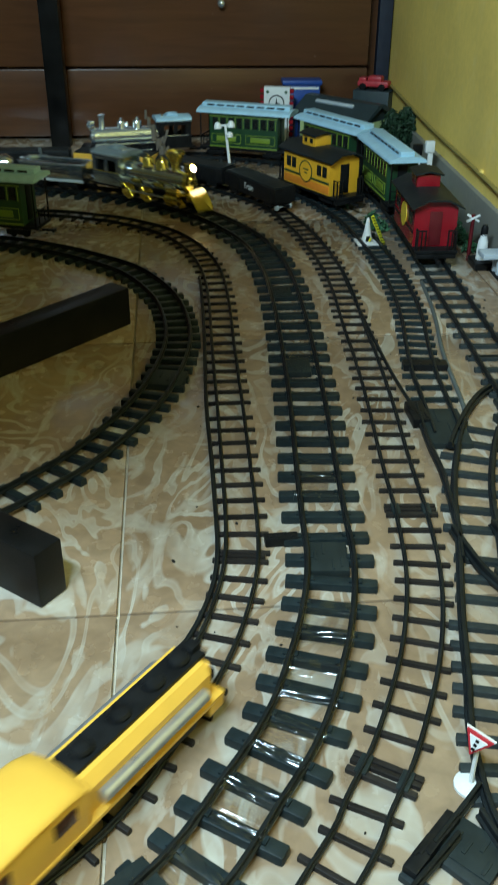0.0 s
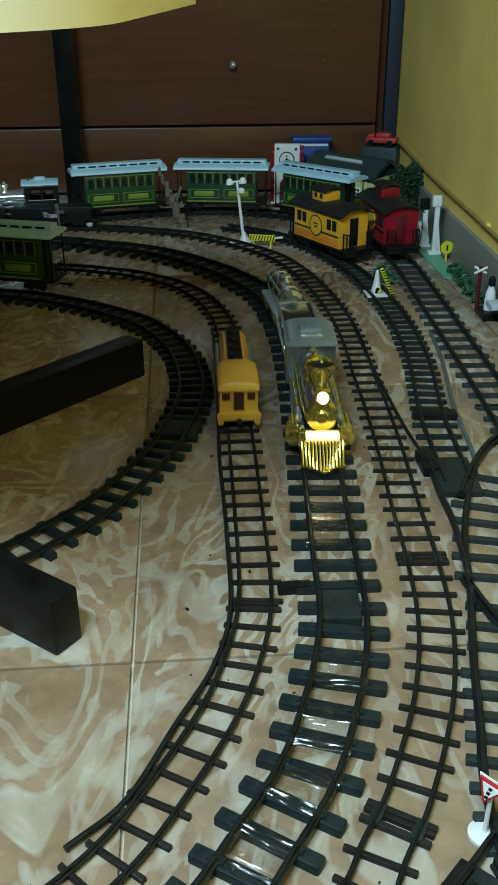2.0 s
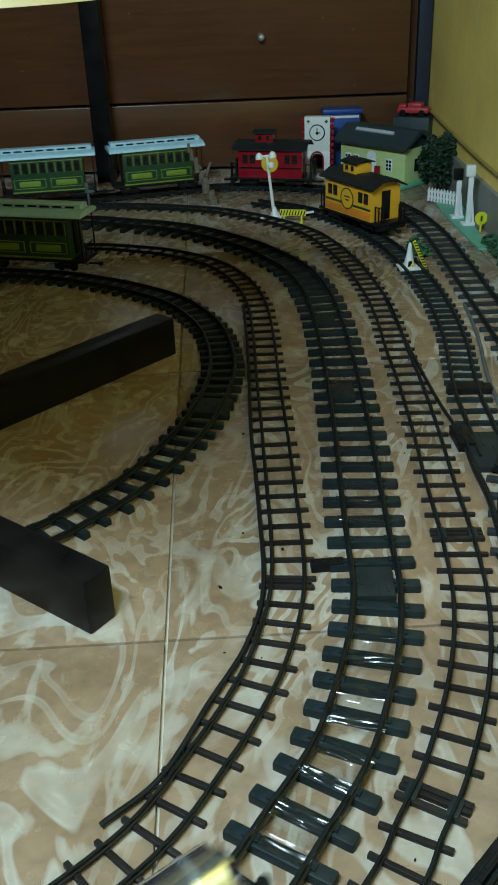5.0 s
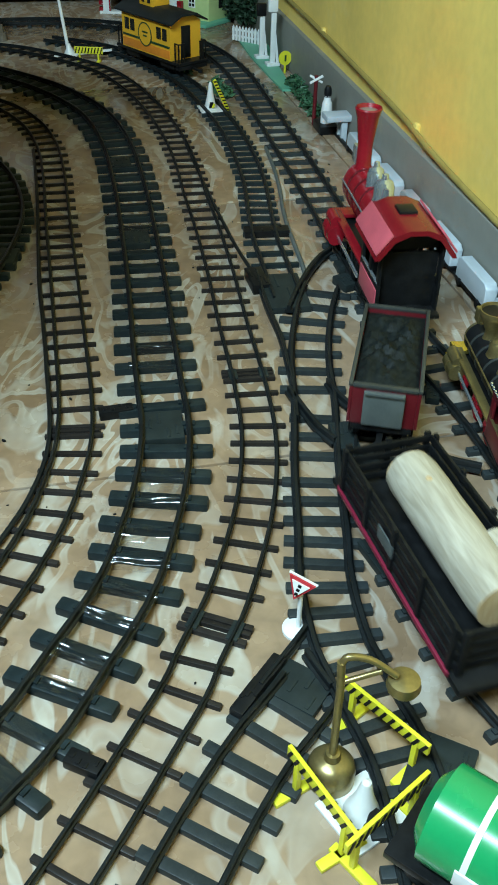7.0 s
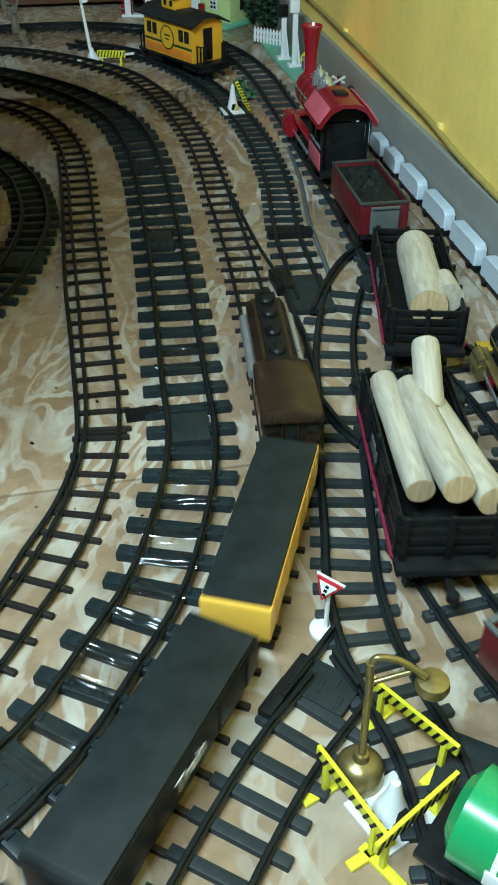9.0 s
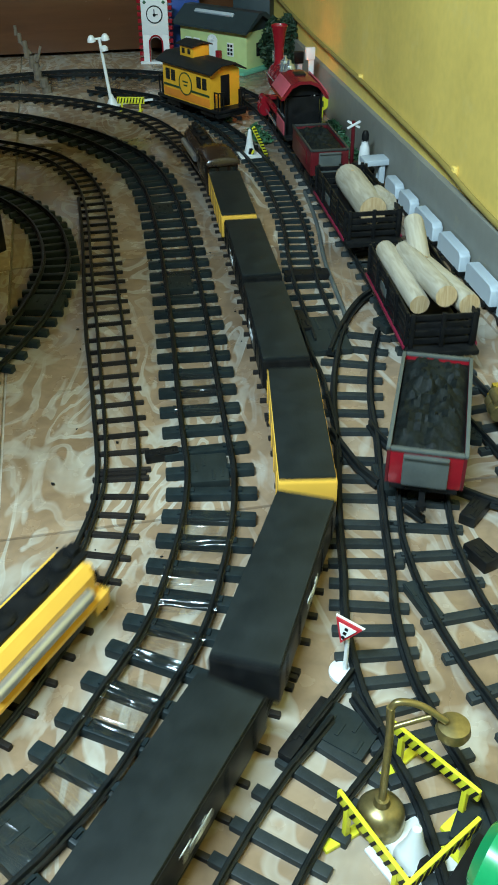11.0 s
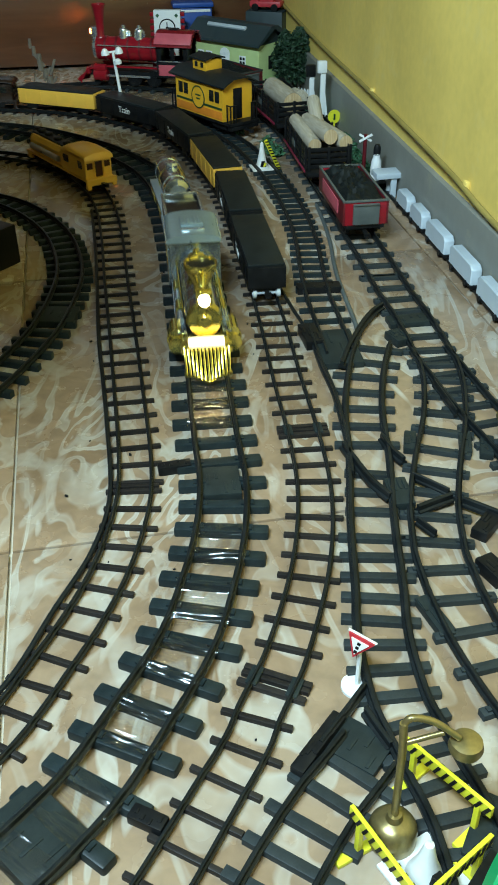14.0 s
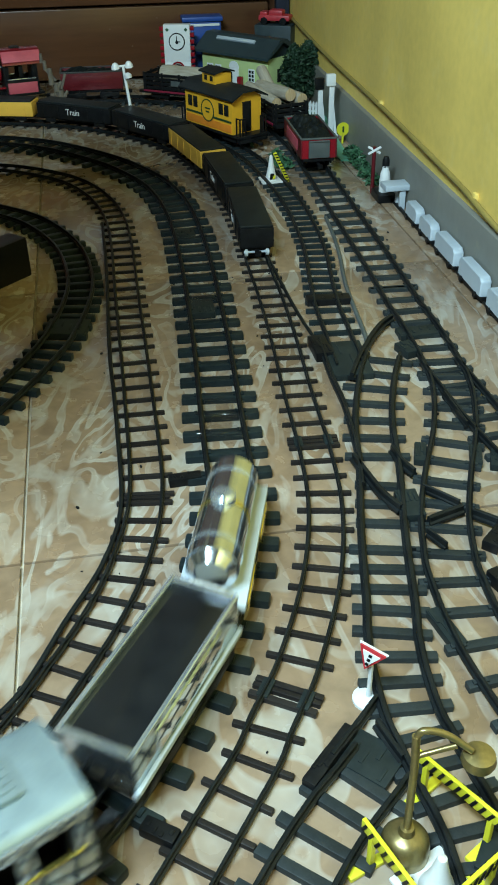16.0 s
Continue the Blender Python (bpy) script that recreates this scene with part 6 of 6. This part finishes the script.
def parked():
    """Rolling stock that stands still."""
    t = coach("dark green toy coach with pale roof parked on track")
    t.matrix_basis = pose(-0.487, 1.775, 0.0145, 0, 0, 80)
    t = caboose("orange-yellow toy caboose with a black roof parked on the siding", CAB_YELLOW, MATT_BLACK, surface("orange_panel", (0.62, 0.20, 0.02), 0.4), CAB_YELLOW)
    t.matrix_basis = pose(0.158, 2.068, 0.0125, 0, 0, 36)
    t = steam("steam_locomotive", "black and brass old-time toy locomotive parked by the wall", BLACK, RIM_DARK, DARK_RED, BLACK, BRASS, BRASS, GOLD, RED, "diamond", 0.021)
    t.matrix_basis = pose(0.463, 0.757, 0.0145, 0, 0, -2) @ Matrix.Scale(0.82, 4)
    # green tank wagon near the barriers
    t = thing("tank_wagon", "bright green toy tank wagon with white straps and a silver cap", "toy wagon", at=pose(0.328, 0.308, 0.0145, 0, 0, 48))
    part("frame", bx(bmesh.new(), (0, 0, 0.018), (0.052, 0.14, 0.006), 0.001), BLACK, t)
    wheels(t, (-0.05, 0.05), 0.036, 0.0085, BLACK)
    b = cy(bmesh.new(), (0, 0, 0.046), "y", 0.029, 0.104, n=28)
    for sy in (-1, 1):
        cy(b, (0, sy * 0.055, 0.046), "y", 0.028 if sy > 0 else 0.018, 0.007, 0.018 if sy > 0 else 0.028, n=28)
    part("tank", b, GREEN_TANK, t)
    for y in (-0.026, 0.026):
        part("strap", cy(bmesh.new(), (0, y, 0.046), "y", 0.0296, 0.0034, n=28), WHITE, t, "white strap")
    part("cap", lathe(bmesh.new(), (0, 0, 0.071), [(0.0125, 0), (0.0125, 0.007), (0.010, 0.010), (0.004, 0.0115), (0, 0.0118)], 20), CHROME, t, "round silver cap")
    part("side_label", bx(bmesh.new(), (-0.0293, 0.02, 0.046), (0.0016, 0.02, 0.012), 0.0004), WHITE, t)


# ---- build ----
room()
low_table()
station()
clock_gate()
back_corner()
greenery()
lineside()
white_train()
parked()
tracks()
track_bits()
crumbs()

switcher_yellow = switcher(YELLOW, "bright yellow toy diesel with a black hood top")
switcher_brown = switcher(BROWN, "dark brown toy diesel with silver side tanks pulling wagons")
wagons = [boxcar(m, lab, k) for m, lab, k in (
    (YELLOW, "yellow toy goods wagon with a black cover", True),
    (BLACK, "black toy goods wagon with white lettering", True),
    (BLACK, "black toy goods wagon with white lettering", True),
    (YELLOW, "yellow toy goods wagon with a black cover", True),
    (BLACK, "black toy goods wagon with white lettering", True),
    (BLACK, "last black toy goods wagon with white wheels", None))]
gold_engine = steam("steam_locomotive", "gold and chrome toy steam locomotive with a lit headlamp", BOILER_CHROME, BOILER_CHROME, DULL_CHROME, ROOF_STEEL, GOLD, GOLD, GOLD, GOLD, "diamond", glow=LAMP_GLOW)
gold_tender = tender("chrome toy tender with a glossy black cover", DULL_CHROME, CHROME, BOILER_CHROME, "tender", 0.155, 0.056, 0.056, WHITE, False)
gold_tank = tank_wagon()
red_engine = steam("steam_locomotive", "red toy steam locomotive with a tall red chimney", RED, DARK_RED, BLACK, ROOF_RED, RED, CHROME, RED, BLACK, "funnel", 0.022, LAMP_ORANGE)
red_tender = tender("dark red toy tender filled with coal", DARK_RED, RIM_DARK, DARK_RED, "tender", 0.15, 0.064, 0.056)
log_wagon_a = log_wagon("black slatted toy log wagon carrying one thick log")
log_wagon_b = log_wagon("black slatted toy log wagon carrying several thin logs")
coal_wagon = tender("red and grey toy coal wagon filled with coal", DARK_RED, RUST_GREY, RED, "coal_wagon", 0.175, 0.070, 0.058)
logs_a = [(log(0.15, 0.021, "thick pale peeled log with a branch stub", True), pose(0.004, -0.005, 0.056))]
logs_b = [(log(0.145, 0.0125, "thin pale peeled log with sawn ends"), pose(-0.020, 0.012, 0.060, 3, 0, 3)),
          (log(0.15, 0.0135, "thin pale peeled log with sawn ends"), pose(0.001, -0.008, 0.072, -3, 0, 4)),
          (log(0.15, 0.0135, "thin pale peeled log with sawn ends"), pose(0.022, -0.010, 0.062, -2, 0, 9)),
          (log(0.07, 0.0125, "short pale peeled log standing askew"), pose(0.010, 0.062, 0.082, 24, 0, -4))]
green_engine = steam("steam_locomotive", "silver toy steam locomotive with a black cab and pale roof", CHROME, CHROME, BLACK, ROOF_BLUE, CHROME, CHROME, BLACK, BLACK, "straight", 0.020)
coach_first = coach("dark green toy coach with a pale clerestory roof")
coaches = [coach_first] + [copy_thing(coach_first, pose(0, 0, 0)) for _ in range(2)]
caboose_red = caboose("red toy caboose with a round yellow emblem", RED, MATT_BLACK, None, surface("yellow_emblem", (0.66, 0.46, 0.04), 0.4))


# ---- what moves ----
def glide(rows):
    """Arc length as a smooth function of time through (seconds, metres) rows."""
    ts, ss = np.array(rows, float).T
    k = np.gradient(ss, ts)

    def at(t):
        i = int(np.clip(np.searchsorted(ts, t) - 1, 0, len(ts) - 2))
        h = ts[i + 1] - ts[i]
        u = (t - ts[i]) / h
        return (ss[i] * (1 + 2 * u) * (1 - u) ** 2 + k[i] * h * u * (1 - u) ** 2 + ss[i + 1] * u * u * (3 - 2 * u) - k[i + 1] * h * u * u * (1 - u))
    return at


def run(ob, plan, where, back, half, way, z, ride=(), tall=1.0, stretch=1.0):
    """Key a vehicle, and what rides on it, along a closed track. back: metres from the reference to its middle; half: half its wheelbase."""
    p, g = spline(plan, True)
    rows, extra = [], [[] for _ in ride]
    if stretch != 1.0:
        for c in ob.children:
            if abs(c.location.y) < 1e-6:
                c.data = c.data.copy()
                c.data.transform(Matrix.Diagonal((1, stretch, 1, 1)))
            c.location.y *= stretch
    if tall != 1.0:
        for c in ob.children_recursive:
            if "wheel" in c.name or "axle" in c.name:
                continue
            c.data = c.data.copy()
            c.data.transform(Matrix.Diagonal((1, 1, tall, 1)))
            c.location.z *= tall
    for n in range(81):
        t = n * 0.2
        s = where(t) - way * back
        a, b = spot(p, g, (s + way * half) % g[-1]), spot(p, g, (s - way * half) % g[-1])
        d = a - b
        m = pose(*((a + b) / 2), z, 0, 0, math.degrees(math.atan2(d[1], d[0])) - 90)
        rows.append((t, m))
        for e, (_, off) in zip(extra, ride):
            e.append((t, m @ off))
    walk(ob, rows)
    for e, (o, _) in zip(extra, ride):
        walk(o, e)


def motions():
    zs, zb = 0.0112, 0.0148
    p, g = spline(E_PLAN, True)
    e0 = g[np.linalg.norm(p - np.array([0.404, 1.03]), axis=1).argmin()]
    ln, mn, cn = (spline(q, True)[1][-1] for q in (L_PLAN, M_PLAN, C_PLAN))
    # yellow diesel: rear end
    w = glide([(0, 0.35), (0.5, 0.545), (1, 0.737), (1.5, 0.945), (2, 1.17), (2.5, 1.405), (3, 1.63), (4, 2.05), (7, 3.25), (10, 4.45), (11.3, 0.485 + ln), (11.5, 0.566 + ln), (12, 0.745 + ln), (12.5, 0.95 + ln), (13, 1.19 + ln), (13.5, 1.455 + ln), (14, 1.66 + ln), (14.5, 1.84 + ln), (16, 2.45 + ln)])
    run(switcher_yellow, L_PLAN, w, -0.125, 0.070, 1, zs, (), 1.0, 1.06)
    # brown diesel and its wagons: rear end of the last wagon
    w = glide([(0, 2.20 - cn), (1.5, 2.63 - cn), (4, -2.33), (6, -1.49), (8, -0.66), (8.5, -0.482), (9, -0.335), (10.2, 0.18), (11.3, 0.605), (11.5, 0.675), (12, 0.825), (12.5, 0.95), (13, 1.097), (13.5, 1.265), (14, 1.415), (14.5, 1.532), (15.2, 1.592), (16, 1.608)])
    for k, wagon in enumerate(wagons):
        run(wagon, C_PLAN, w, -(0.099 + 0.212 * (5 - k)), 0.064, 1, zs, (), 1.0, 1.06)
    run(switcher_brown, C_PLAN, w, -(0.125 + 1.27), 0.070, 1, zs, (), 1.0, 1.06)
    # gold train: tip of the pilot, running towards falling arc lengths
    w = glide([(0, 2.045), (0.5, 1.835), (1, 1.61), (1.5, 1.357), (2, 1.122), (2.5, 0.92), (3, 0.69), (3.2, 0.60), (5, -0.16), (8, -1.45), (11, 2.365 - mn), (11.5, 2.15 - mn), (12, 1.94 - mn), (12.5, 1.75 - mn), (13, 1.525 - mn), (13.5, 1.303 - mn), (14, 1.05 - mn), (14.5, 0.825 - mn), (15, 0.612 - mn), (15.3, 0.48 - mn), (16, 0.18 - mn)])
    run(gold_engine, M_PLAN, w, 0.174, 0.07, -1, zb)
    run(gold_tender, M_PLAN, w, 0.174 + 0.14 + 0.098, 0.042, -1, zb)
    run(gold_tank, M_PLAN, w, 0.174 + 0.14 + 0.098 + 0.173, 0.042, -1, zb)
    # red train: rear of the engine's cab
    w = glide([(0, e0 - 1.60), (3, e0 - 0.96), (5.5, e0 - 0.43), (6.5, e0 - 0.215), (7, e0 - 0.11), (8, e0 + 0.095), (9, e0 + 0.315), (11.4, e0 + 0.805), (12.5, e0 + 1.055), (13, e0 + 1.165), (14, e0 + 1.41), (14.5, e0 + 1.53), (15.5, e0 + 1.732), (16, e0 + 1.828)])
    run(red_engine, E_PLAN, w, -0.138, 0.07, 1, zb, (), 1.22)
    run(red_tender, E_PLAN, w, 0.125, 0.042, 1, zb, (), 1.17)
    run(log_wagon_a, E_PLAN, w, 0.374, 0.062, 1, zb, logs_a, 1.08)
    run(log_wagon_b, E_PLAN, w, 0.692, 0.062, 1, zb, logs_b, 1.08)
    run(coal_wagon, E_PLAN, w, 0.965, 0.05, 1, zb)
    # green train: rear of the red caboose
    w = glide([(0, e0 + 0.62), (1.5, e0 + 0.90), (3, e0 + 1.162), (5.5, e0 + 1.60), (9, e0 + 2.25), (16, e0 + 3.55)])
    run(caboose_red, E_PLAN, w, -0.09, 0.06, 1, zb)
    for k, c in enumerate(coaches):
        run(c, E_PLAN, w, -(0.395 + 0.272 * k), 0.075, 1, zb)
    run(green_engine, E_PLAN, w, -(0.395 + 0.272 * 2 + 0.28), 0.07, 1, zb)


motions()
